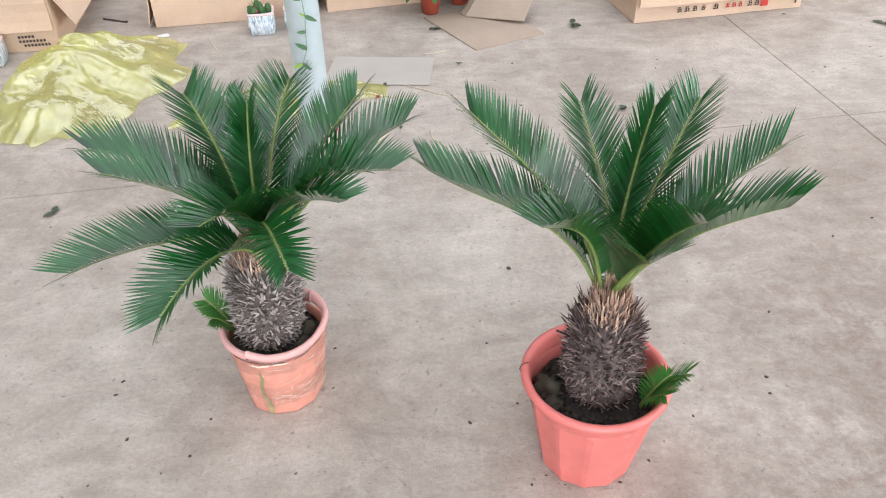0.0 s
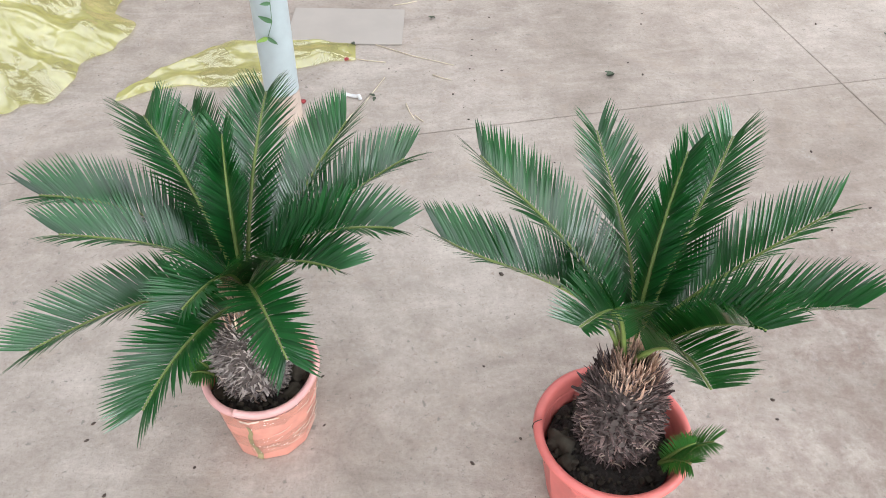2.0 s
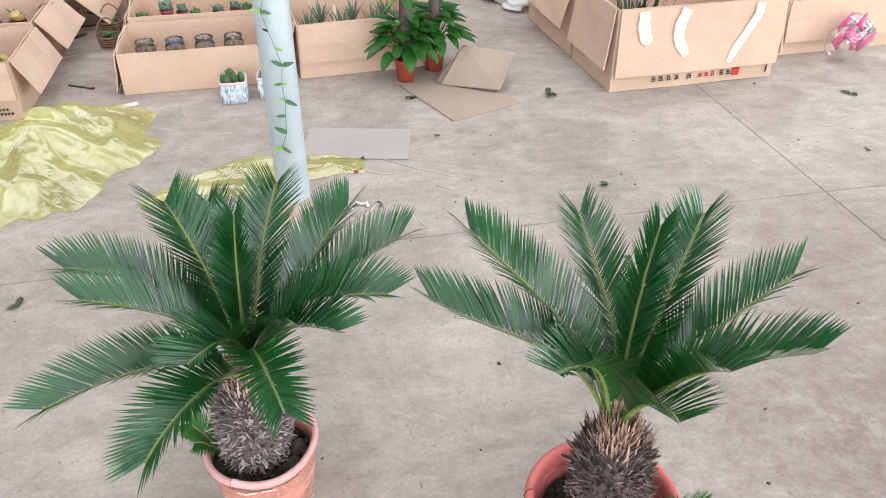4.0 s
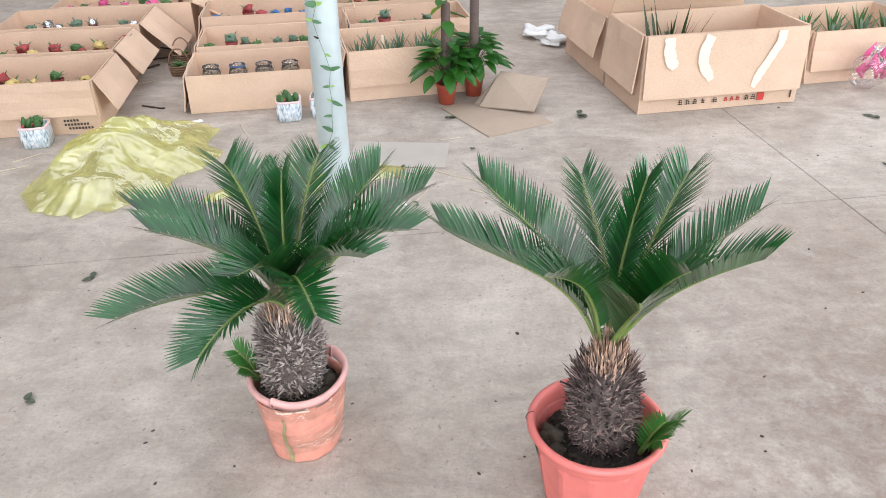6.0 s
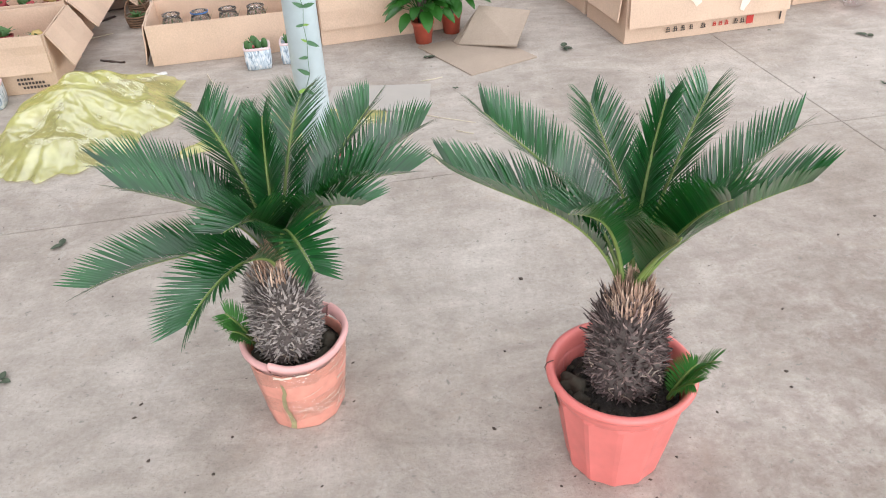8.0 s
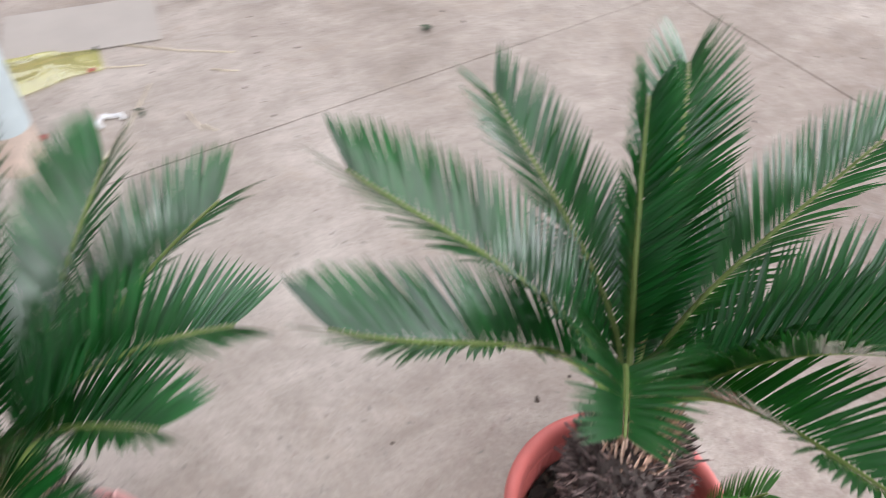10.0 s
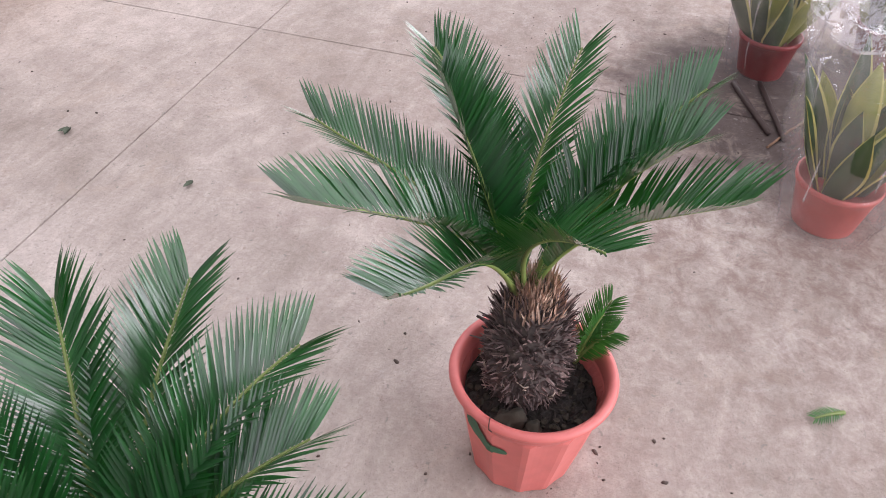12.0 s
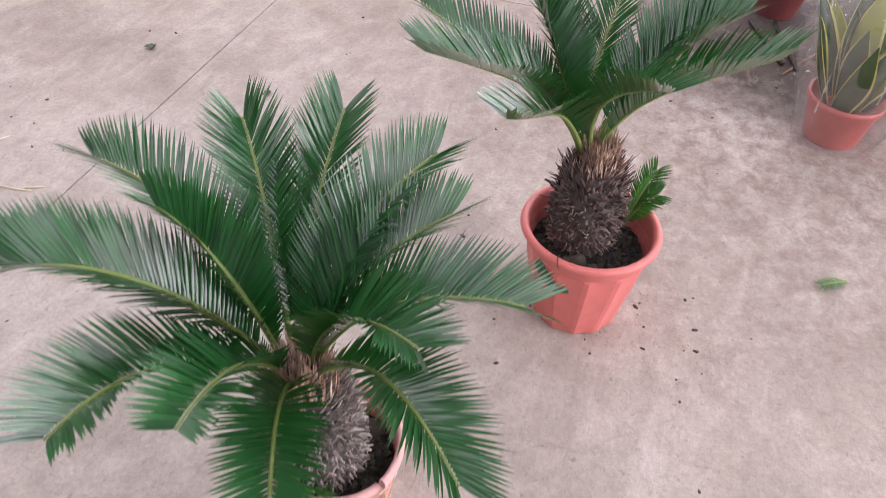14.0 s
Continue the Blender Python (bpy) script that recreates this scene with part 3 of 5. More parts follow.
# green paint mark and rim crack on the side away from the first view
for az, z0, w, hh in ((150, 0.168, 0.013, 0.044), (156, 0.150, 0.020, 0.034), (165, 0.138, 0.020, 0.026), (176, 0.140, 0.014, 0.020), (153, 0.158, 0.019, 0.036), (171, 0.142, 0.017, 0.018), (160, 0.146, 0.020, 0.024)):
    vs, fs = [], []
    for i in range(12):
        b_ = 2 * math.pi * i / 12
        k = 1 + 0.35 * noise.noise((az, i * 0.9, z0 * 30))
        aa = radians(az) + w * k * math.cos(b_) / 0.11
        zz = z0 + hh * k * 0.5 * math.sin(b_)
        rr = fluted(0.0845 + (0.1165 - 0.0845) * zz / 0.178, zz, aa + 0.2, 12, 1.5) + 0.0030
        vs.append((rr * math.cos(aa), rr * math.sin(aa), zz))
    aa, zz = radians(az), z0
    rr = fluted(0.0845 + (0.1165 - 0.0845) * zz / 0.178, zz, aa + 0.2, 12, 1.5) + 0.0036
    vs.append((rr * math.cos(aa), rr * math.sin(aa), zz))
    part("paint_mark", (vs, [(i, (i + 1) % 12, 12) for i in range(12)]), GREEN_PAINT, pot_a, "smear of green paint")
cr = [(0.1225, 0.2292), (0.1290, 0.2292), (0.1350, 0.2262), (0.1382, 0.219), (0.1352, 0.2135)]
part("rim_crack", tube([(r * math.cos(radians(168 + i * 1.2)), r * math.sin(radians(168 + i * 1.2)), z) for i, (r, z) in enumerate(cr)], [0.0009] * 5, 5), DEBRIS, pot_a, "thin dark crack across the rim")
soil_mesh(palm_a, 0, 0, 0.170, 0.108, rng)
for x, y, s, q in ((-0.086, 0.008, 0.022, 1.2), (-0.080, -0.030, 0.014, 0.8)):
    bm = clod(rng, s, q, 0.8, 3)
    bm.transform(Matrix.Translation((x, y, 0.182)))
    part("soil_clod", bm, ROCK, palm_a, "brown mossy clod of soil")
trunk_mesh(palm_a, 0.012, 0.018, 0.165, 0.392, 0.060, rng, tan_from=0.86)
BASE_A = Vector((0.010, 0.040, 0.380))
arches_a = [
    # the two inner points of the arch, its tip, how far the midrib reaches, singly built leaflets
    ((-0.057, 0.094, 0.53), (-0.203, 0.057, 0.546), (-0.318, 0.109, 0.617), 0.93, False),
    ((-0.028, 0.108, 0.525), (-0.146, 0.173, 0.573), (-0.239, 0.285, 0.636), 0.93, False),
    ((0.046, 0.116, 0.45), (0.023, 0.234, 0.497), (0.001, 0.387, 0.58), 0.985, False),
    ((0.035, 0.113, 0.506), (0.07, 0.178, 0.585), (0.103, 0.23, 0.644), 0.985, False),
    ((0.07, 0.118, 0.515), (0.141, 0.196, 0.59), (0.202, 0.289, 0.626), 0.985, False),
    ((0.057, 0.09, 0.424), (0.147, 0.088, 0.506), (0.266, 0.069, 0.655), 0.985, False),
    ((0.075, 0.018, 0.512), (0.145, -0.054, 0.594), (0.21, -0.142, 0.684), 0.93, False),
    ((0.051, -0.014, 0.525), (0.077, -0.08, 0.613), (0.081, -0.155, 0.665), 0.93, False),
    ((0.047, -0.003, 0.505), (0.025, -0.12, 0.558), (-0.022, -0.24, 0.671), 0.93, True),
    ((-0.014, 0.061, 0.493), (-0.057, -0.003, 0.566), (-0.151, -0.11, 0.629), 0.93, True),
]
for low, high, tip, reach, single in arches_a:
    a = math.atan2(tip[1] - BASE_A.y, tip[0] - BASE_A.x)
    young = math.hypot(tip[0], tip[1] - 0.04) < 0.22 and tip[2] > 0.56 and tip[1] > 0.1
    frond(palm_a, BASE_A + Vector((math.cos(a), math.sin(a), 0)) * 0.016, low, high, tip, rng, single=single, reach=reach, vee=60 if young else 43, wide=0.078 if young else 0.097)
sago_pup(palm_a, (0.076, -0.048, 0.185), ((0.136, -0.080, 0.302), (0.108, -0.075, 0.292), (0.098, -0.100, 0.268)), rng, (0, -60, 20))

# the left-hand palm: taped, cracked pot
PL = (-0.335, 1.326)
palm_b = thing("potted_sago_palm", PL[0], PL[1], 0, 0, "sago palm in a faded cracked red pot wrapped with clear tape", "potted palm", "sago palms")
rng = random.Random(23)
outer = [(0.065, 0.000), (0.080, 0.000), (0.083, 0.006), (0.096, 0.10), (0.1035, 0.165), (0.105, 0.172)]


def worn(r, z, a):
    return fluted(r, z, a, 11, 0.9) * (1 + 0.012 * math.sin(3 * a + 1) + 0.008 * math.sin(5 * a))


pot_b = part("pot", lathe(outer + [(0.101, 0.168), (0.094, 0.10), (0.085, 0.03)], 72, False, worn), POT_OLD, palm_b, "faded red plastic pot")


def rim_part(a0, a1, dz, dr, nm):
    prof = [(0.1045, 0.170), (0.1055, 0.181), (0.111, 0.184), (0.1145, 0.190), (0.113, 0.199), (0.107, 0.201), (0.102, 0.197), (0.100, 0.180)]
    vs, fs = [], []
    steps = 44
    for i in range(steps + 1):
        a = radians(a0 + (a1 - a0) * i / steps)
        e = max(0.0, 1 - i / 5) + max(0.0, 1 - (steps - i) / 5) * 0.2
        for r, z in prof:
            q = (r + dr * e) * (1 + 0.012 * math.sin(3 * a + 1) + 0.008 * math.sin(5 * a))
            vs.append((q * math.cos(a), q * math.sin(a), z + dz * e + 0.004 * math.sin(2 * a + 0.7)))
    n = len(prof)
    for i in range(steps):
        for k in range(n):
            j = (k + 1) % n
            fs.append((i * n + k, i * n + j, (i + 1) * n + j, (i + 1) * n + k))
    fs.append(tuple(range(n)))
    fs.append(tuple(steps * n + k for k in range(n))[::-1])
    return part(nm, (vs, fs), POT_RIM, pot_b, "bleached pink rolled rim, split")


rim_part(252, 408, 0.012, 0.006, "rim")
rim_part(49, 250.5, 0.0, 0.0, "rim")
# clear tape wound round the pot and a greenish strip behind it
for z0, z1, a0, a1, sl in ((0.125, 0.165, 200, 400, 0.012), (0.060, 0.105, 215, 385, -0.012), (0.025, 0.06, 250, 390, 0.016)):
    vs, fs = [], []
    for i in range(41):
        a = radians(a0 + (a1 - a0) * i / 40)
        for j in range(5):
            z = z0 + (z1 - z0) * j / 4 + sl * math.sin(i / 13)
            r = worn(0.0825 + 0.0225 * z / 0.17, z, a) + 0.0016 + 0.0013 * noise.noise((i * 0.5, j * 0.9, z0 * 40))
            vs.append((r * math.cos(a), r * math.sin(a), z))
    for i in range(40):
        for j in range(4):
            fs.append((i * 5 + j, i * 5 + j + 1, i * 5 + j + 6, i * 5 + j + 5))
    part("tape", (vs, fs), TAPE, pot_b, "wrinkled clear packing tape")
def on_pot(az, z, out):
    r = worn(0.0825 + 0.0225 * z / 0.17, z, radians(az)) + out
    return Vector((r * math.cos(radians(az)), r * math.sin(radians(az)), z))


# pale tubes along tape wrinkles carry their white shine as colour
for k in range(26):
    a0 = rng.choice((rng.uniform(255, 345), rng.uniform(315, 350)))
    z0, run, rise = rng.choice((rng.uniform(0.03, 0.08), rng.uniform(0.06, 0.155))), rng.uniform(5, 32), rng.uniform(-0.022, 0.022)
    fold = [on_pot(a0 + run * q / 6, max(0.006, min(0.166, z0 + rise * q / 6 + rng.uniform(-0.0014, 0.0014))), 0.0030) for q in range(7)]
    part("tape_fold", tube(fold, [0.0002, 0.0004, 0.0005, rng.uniform(0.0004, 0.0009), 0.0005, 0.0004, 0.0002], 5), TAPE_FOLD, pot_b)
for a0, a1, z0, z1 in ((252, 272, 0.1645, 0.1705), (276, 292, 0.1655, 0.1700)):
    vs, fs = [], []
    for i in range(9):
        for z, w in ((z0, -1), (z1, 1)):
            vs.append(tuple(on_pot(a0 + (a1 - a0) * i / 8, z + 0.0012 * rng.uniform(-1, 1), 0.0034)))
    fs = [(2 * i, 2 * i + 1, 2 * i + 3, 2 * i + 2) for i in range(8)]
    part("tape_end", (vs, fs), TAPE_FOLD, pot_b, "milky crumpled end of tape")
vs, fs = [], []
for i in range(12):
    z = 0.006 + 0.140 * i / 11
    for k in (-1, 1):
        a = radians(257 + 2.5 * math.sin(i * 0.8)) + k * (0.040 + 0.060 * (1 - i / 11)) * (0.8 + 0.4 * noise.noise((i * 0.7, k, 2)))
        r = worn(0.0830 + 0.0225 * z / 0.17, z, a) + 0.0010
        vs.append((r * math.cos(a), r * math.sin(a), z))
for i in range(11):
    fs.append((2 * i, 2 * i + 1, 2 * i + 3, 2 * i + 2))
MOSS = plain("moss_stain", (0.38, 0.32, 0.17), 0.8, vary=0.4, scale=60)
part("moss_streak", (vs, fs), MOSS, pot_b, "olive-green moss streak under the tape")
pot_b.location, pot_b.scale = (0.006, 0.0, 0.0), (0.965, 0.965, 1.0)
soil_mesh(palm_b, 0.006, 0, 0.155, 0.090, rng)
for x, y, s, q in ((0.075, 0.0, 0.018, 0.8), (0.07, -0.035, 0.016, 0.7), (-0.07, -0.03, 0.014, 0.8)):
    bm = clod(rng, s, q, 0.8, 3)
    bm.transform(Matrix.Translation((x, y, 0.163)))
    part("soil_clod", bm, ROCK, palm_b, "brown clod of soil")
trunk_mesh(palm_b, -0.006, 0.012, 0.150, 0.372, 0.063, rng, (0.0, 0.02), 0.82, BARK_GREY)
BASE_B = Vector((0.0, 0.040, 0.335))
arches_b = [
    ((-0.068, 0.022, 0.419), (-0.177, -0.047, 0.446), (-0.322, -0.148, 0.428), 0.93, True),
    ((0.012, -0.069, 0.46), (-0.056, -0.159, 0.496), (-0.116, -0.267, 0.412), 0.93, True),
    ((-0.041, 0.075, 0.432), (-0.142, 0.054, 0.486), (-0.268, -0.017, 0.571), 0.93, False),
    ((-0.083, 0.136, 0.438), (-0.196, 0.154, 0.498), (-0.332, 0.091, 0.557), 0.93, False),
    ((-0.054, 0.136, 0.521), (-0.139, 0.211, 0.605), (-0.171, 0.297, 0.56), 0.985, False),
    ((-0.023, 0.142, 0.446), (-0.064, 0.256, 0.496), (-0.114, 0.391, 0.505), 0.985, False),
    ((-0.011, 0.095, 0.476), (-0.012, 0.149, 0.555), (-0.019, 0.209, 0.579), 0.985, False),
    ((0.018, 0.123, 0.499), (0.038, 0.233, 0.57), (0.04, 0.378, 0.553), 0.985, False),
    ((0.07, 0.114, 0.452), (0.14, 0.173, 0.53), (0.195, 0.242, 0.575), 0.985, False),
    ((0.098, 0.098, 0.442), (0.196, 0.113, 0.522), (0.294, 0.133, 0.57), 0.985, False),
    ((0.057, 0.043, 0.475), (0.158, 0.016, 0.547), (0.293, -0.042, 0.567), 0.93, False),
    ((0.046, 0.014, 0.468), (0.109, -0.039, 0.532), (0.201, -0.109, 0.544), 0.93, False),
    ((0.021, -0.02, 0.492), (0.061, -0.121, 0.545), (0.122, -0.256, 0.496), 0.93, False),
    ((0.018, 0.01, 0.47), (0.002, -0.063, 0.534), (-0.047, -0.181, 0.545), 0.93, False),
]
for low, high, tip, reach, single in arches_b:
    a = math.atan2(tip[1] - BASE_B.y, tip[0] - BASE_B.x)
    young = math.hypot(tip[0], tip[1] - 0.04) < 0.22 and tip[2] > 0.56 and tip[1] > 0.1
    frond(palm_b, BASE_B + Vector((math.cos(a), math.sin(a), 0)) * 0.016, low, high, tip, rng, single=single, reach=reach, vee=60 if young else 43, wide=0.078 if young else 0.097)
sago_pup(palm_b, (-0.072, 0.000, 0.165), ((-0.116, -0.020, 0.275), (-0.103, -0.045, 0.245)), rng, (-50, -35))


# ---- cardboard boxes and what stands in them ----
def panel(w, h, t, rng, warp=0.006):
    """A board w wide (x) and h high (z), bent a little, t thick."""
    vs, fs = [], []
    nx, nz = 7, 4
    o = rng.uniform(0, 30)
    for face in (-1, 1):
        for j in range(nz + 1):
            for i in range(nx + 1):
                y = warp * noise.noise((i * 0.45 + o, j * 0.6, o)) * 1.2 + face * t / 2
                vs.append((-w / 2 + w * i / nx, y, h * j / nz))
    s = (nx + 1) * (nz + 1)
    for j in range(nz):
        for i in range(nx):
            a = j * (nx + 1) + i
            fs += [(a, a + 1, a + nx + 2, a + nx + 1), (s + a, s + a + nx + 1, s + a + nx + 2, s + a + 1)]
    ring = list(range(nx + 1)) + [j * (nx + 1) + nx for j in range(1, nz + 1)] + [nz * (nx + 1) + i for i in range(nx - 1, -1, -1)] + [j * (nx + 1) for j in range(nz - 1, 0, -1)]
    for a, b in zip(ring, ring[1:] + ring[:1]):
        fs.append((a, s + a, s + b, b))
    return vs, fs


def carton(x, y, w, d, h, rz, seed, flaps, label, z=0.0):
    """An open carton, x and y its front left corner. flaps: side -> (length, degrees out from upright)."""
    rng = random.Random(seed)
    ob = thing("cardboard_box", x, y, z, rz, label, "box", "cardboard boxes")
    t = 0.006
    sides = {"front": (w, (w / 2, t / 2, 0), 0), "back": (w, (w / 2, d - t / 2, 0), 180), "left": (d - 2 * t, (t / 2, d / 2, 0), -90), "right": (d - 2 * t, (w - t / 2, d / 2, 0), 90)}
    for nm, (wide, at, turn) in sides.items():
        part("side_panel", moved(panel(wide, h - 0.002, t, rng, 0.004), pose(at[0], at[1], 0.002, 0, 0, turn)), CARD, ob, "", False)
        if nm in flaps:
            fl, out = flaps[nm]
            lip = Vector((0, -(t * 1.6) if out > 90 else 0, h))
            m = pose(at[0], at[1], 0, 0, 0, turn) @ Matrix.Translation(lip) @ pose(0, 0, 0, out)
            part("flap", moved(panel(wide * 0.985, fl, t, rng, 0.007), m), CARD, ob, "", False)
    part("bottom", box_bm(w - 2 * t, d - 2 * t, t, w / 2, d / 2, 0.006), CARD, ob, "", False)
    return ob


def in_box(x, y, rz, u, v):
    """The place u along and v behind the front left corner of a carton."""
    a = radians(rz)
    return x + u * math.cos(a) - v * math.sin(a), y + u * math.sin(a) + v * math.cos(a)


def tuft(name, x, y, z, n, length, width, material, rng, label, category, spread=0.5, group="", rows=4):
    """A rosette of pointed leaves."""
    ob = thing(name, x, y, z, 0, label, category, group)
    for i in range(n):
        a = i * 2.39996
        k = (i + 0.5) / n
        way = Vector((math.cos(a) * spread * k, math.sin(a) * spread * k, 1.05 - 0.5 * k * spread))
        part("leaf", blade(Vector((math.cos(a) * 0.006, math.sin(a) * 0.006, 0)), way, Vector((-math.cos(a) * 0.8, -math.sin(a) * 0.8, 0.4)), length * rng.uniform(0.75, 1.1), width, 0.12, rows, 0.4), material, ob)
    return ob


def ball_cactus(x, y, z, r, rng, top, label):
    ob = thing("grafted_cactus", x, y, z, 0, label, "cactus", "small cacti in cartons")
    part("pot", lathe([(r * 0.7, 0), (r * 0.72, 0.002), (r, r * 1.3), (r * 0.9, r * 1.3), (r * 0.8, r * 1.0)], 14), POT_DARK, ob)
    bm = clod(rng, r * 0.78, 0.85, 0.85, 2)
    bm.transform(Matrix.Translation((0, 0, r * 1.75)))
    part("coloured_top", bm, top, ob)
    for k in range(7):
        a = k * 0.9 + rng.random()
        way = Vector((math.cos(a), math.sin(a), rng.uniform(0.3, 1.4)))
        part("leaf", blade(Vector((0, 0, r * 1.5)), way, Vector((-way.x, -way.y, 0.8)), r * rng.uniform(1.2, 1.9), r * 0.4, 0.2), CACTUS if k % 2 else SUCC, ob)
    return ob


BOX_L = carton(0.883, 3.372, 0.785, 0.42, 0.36, 10.5, 1, {"front": (0.285, 176), "left": (0.26, 174), "right": (0.26, 174), "back": (0.2, 176)}, "large open brown carton with torn tape strips on its front flap")
# printed line, red stamp and torn strips on the front
for i, (u, wd, ht, mt) in enumerate(((0.20, 0.022, 0.024, INK), (0.235, 0.024, 0.024, INK), (0.272, 0.022, 0.024, INK), (0.312, 0.018, 0.022, INK), (0.37, 0.026, 0.024, INK), (0.425, 0.018, 0.02, RED_INK), (0.455, 0.02, 0.02, RED_INK), (0.485, 0.02, 0.022, RED_INK), (0.53, 0.022, 0.024, INK), (0.562, 0.024, 0.024, INK), (0.60, 0.034, 0.036, RED_INK), (0.752, 0.008, 0.036, INK))):
    bm = bmesh.new()
    if mt is RED_INK and wd > 0.03 or wd < 0.01:
        bars = [(0, 0, wd, ht)]
    else:
        bars = [(0, -ht * 0.35, wd, 0.0032), (0, ht * 0.05, wd * 0.9, 0.003), (0, ht * 0.4, wd * 0.6, 0.003), (-wd * 0.15, 0, 0.0032, ht), (wd * 0.3, -0.002, 0.003, ht * 0.7)]
    for bx, bz, bw, bh in bars:
        bmesh.ops.create_cube(bm, size=1, matrix=Matrix.Translation((u + bx, -0.0062, 0.045 + bz)) @ Matrix.Diagonal((bw, 0.0012, bh, 1)))
    part("printed_mark", bm, mt, BOX_L, "", False)
for pts, wd in (([(0.105, 0.352), (0.108, 0.29), (0.122, 0.245), (0.142, 0.215)], 0.050), ([(0.300, 0.350), (0.278, 0.30), (0.272, 0.25), (0.290, 0.20), (0.325, 0.150)], 0.048), ([(0.645, 0.352), (0.640, 0.30), (0.600, 0.23), (0.562, 0.165), (0.535, 0.10)], 0.042)):
    vs, fs = [], []
    n = 18
    for i in range(n + 1):
        s = i / n * (len(pts) - 1)
        k = min(int(s), len(pts) - 2)
        q = Vector(pts[k]).lerp(Vector(pts[k + 1]), s - k)
        g = (Vector(pts[k + 1]) - Vector(pts[k])).normalized()
        for sd in (-1, 1):
            e = wd * 0.5 * (1 + 0.25 * noise.noise((i * 0.8, sd, wd * 90))) * (0.55 + 0.45 * min(1, (n - i) / 3))
            vs.append((q.x + sd * e * g.y, -0.0216 - 0.028 * (0.36 - q.y), q.y - sd * e * g.x))
    for i in range(n):
        fs.append((2 * i, 2 * i + 1, 2 * i + 3, 2 * i + 2))
    part("torn_strip", (vs, fs), TORN, BOX_L, "pale torn paper strip")

carton(0.800, 3.82, 0.70, 0.58, 0.33, 10.5, 2, {"left": (0.2, 165), "front": (0.18, 30)}, "open brown carton behind the large one")
carton(1.80, 3.765, 0.68, 0.50, 0.26, 10.5, 3, {"front": (0.19, 176), "left": (0.18, 168), "back": (0.18, 160)}, "open brown carton full of wrapped succulents")
carton(-1.192, 3.468, 0.66, 0.40, 0.180, 9, 4, {"left": (0.17, 172), "back": (0.17, 176)}, "long open brown carton holding glass jars and plants")
carton(-1.255, 3.90, 0.70, 0.40, 0.195, 9, 5, {"left": (0.16, 170), "back": (0.16, 165)}, "open brown carton holding green plants")
carton(-1.35, 4.36, 0.86, 0.42, 0.235, 9, 6, {"left": (0.16, 168), "back": (0.18, 172)}, "open brown carton with blue and red netted plants")
carton(-0.455, 3.602, 0.60, 0.42, 0.245, 13, 7, {"front": (0.17, 177), "left": (0.21, 166), "back": (0.2, 170)}, "open brown carton with grey-green aloes")
carton(-0.50, 4.14, 0.66, 0.40, 0.24, 10, 8, {"left": (0.17, 172), "front": (0.15, 176)}, "open brown carton with white-rimmed plants")
carton(-0.62, 4.62, 0.66, 0.40, 0.24, 10, 9, {"left": (0.17, 172)}, "open brown carton in the back row")
carton(-2.20, 3.17, 0.68, 0.42, 0.24, 7, 10, {"front": (0.15, 177), "right": (0.16, 152), "back": (0.2, 174)}, "open brown carton with grafted cacti and printed base")
PRINTED = bpy.data.objects["cardboard_box.009"]
for row, (u0, u1, z) in enumerate(((0.53, 0.585, 0.066), (0.53, 0.63, 0.048), (0.545, 0.64, 0.030))):
    bm = bmesh.new()
    u = u0
    while u < u1:
        bmesh.ops.create_cube(bm, size=1, matrix=Matrix.Translation((u, -0.0048, z)) @ Matrix.Diagonal((0.009, 0.0012, 0.010, 1)))
        u += 0.0135
    part("printed_mark", bm, INK, PRINTED, "", False)
carton(-2.32, 3.64, 0.72, 0.42, 0.24, 7, 12, {"right": (0.17, 140), "back": (0.2, 172)}, "open brown carton with red and yellow cacti")
carton(-2.40, 4.12, 0.76, 0.44, 0.24, 7, 13, {"right": (0.26, 135), "back": (0.2, 172)}, "open brown carton with silver-wrapped plants")
carton(-2.3, 4.62, 0.80, 0.44, 0.24, 7, 14, {"right": (0.2, 120)}, "open brown carton in the back row")
carton(-1.62, 4.95, 0.70, 0.40, 0.24, 7, 15, {"right": (0.2, 120), "left": (0.2, 150)}, "open brown carton in the back row")

rng = random.Random(5)
# aloes in the carton by the lilies
for i in range(7):
    x, y = in_box(-0.455, 3.602, 13, 0.07 + 0.075 * i, 0.14 + 0.12 * (i % 2))
    tuft("aloe_plant", x, y, 0.15, 13, 0.12, 0.012, SUCC, rng, "small grey-green aloe standing in a carton", "succulent", 0.6, "aloes in a carton")
part_x, part_y = in_box(-0.455, 3.602, 13, 0.19, 0.12)
tagged(part("divider_strip", box_bm(0.012, 0.004, 0.27, part_x, part_y, 0.145), TORN, None, "pale cardboard strip standing among the aloes", False), category="cardboard strip")
# tall-leaved plants in the large carton
for u, v in ((0.16, 0.20), (0.22, 0.26), (0.30, 0.30)):
    x, y = in_box(0.883, 3.372, 10.5, u, v)
    tuft("snake_plant_tuft", x, y, 0.01, 8, 0.42, 0.022, SNAKE, rng, "dark green snake plant standing in the large carton", "plant", 0.35, "plants in the large carton")
for i in range(8):
    x, y = in_box(1.80, 3.765, 10.5, 0.06 + 0.078 * i, 0.14 + 0.14 * (i % 2))
    tuft("succulent", x, y, 0.16, 12, 0.14, 0.016, (SUCC, CACTUS)[i % 2], rng, "pointed green succulent in a silver wrapper", "succulent", 0.7, "succulents in a carton")
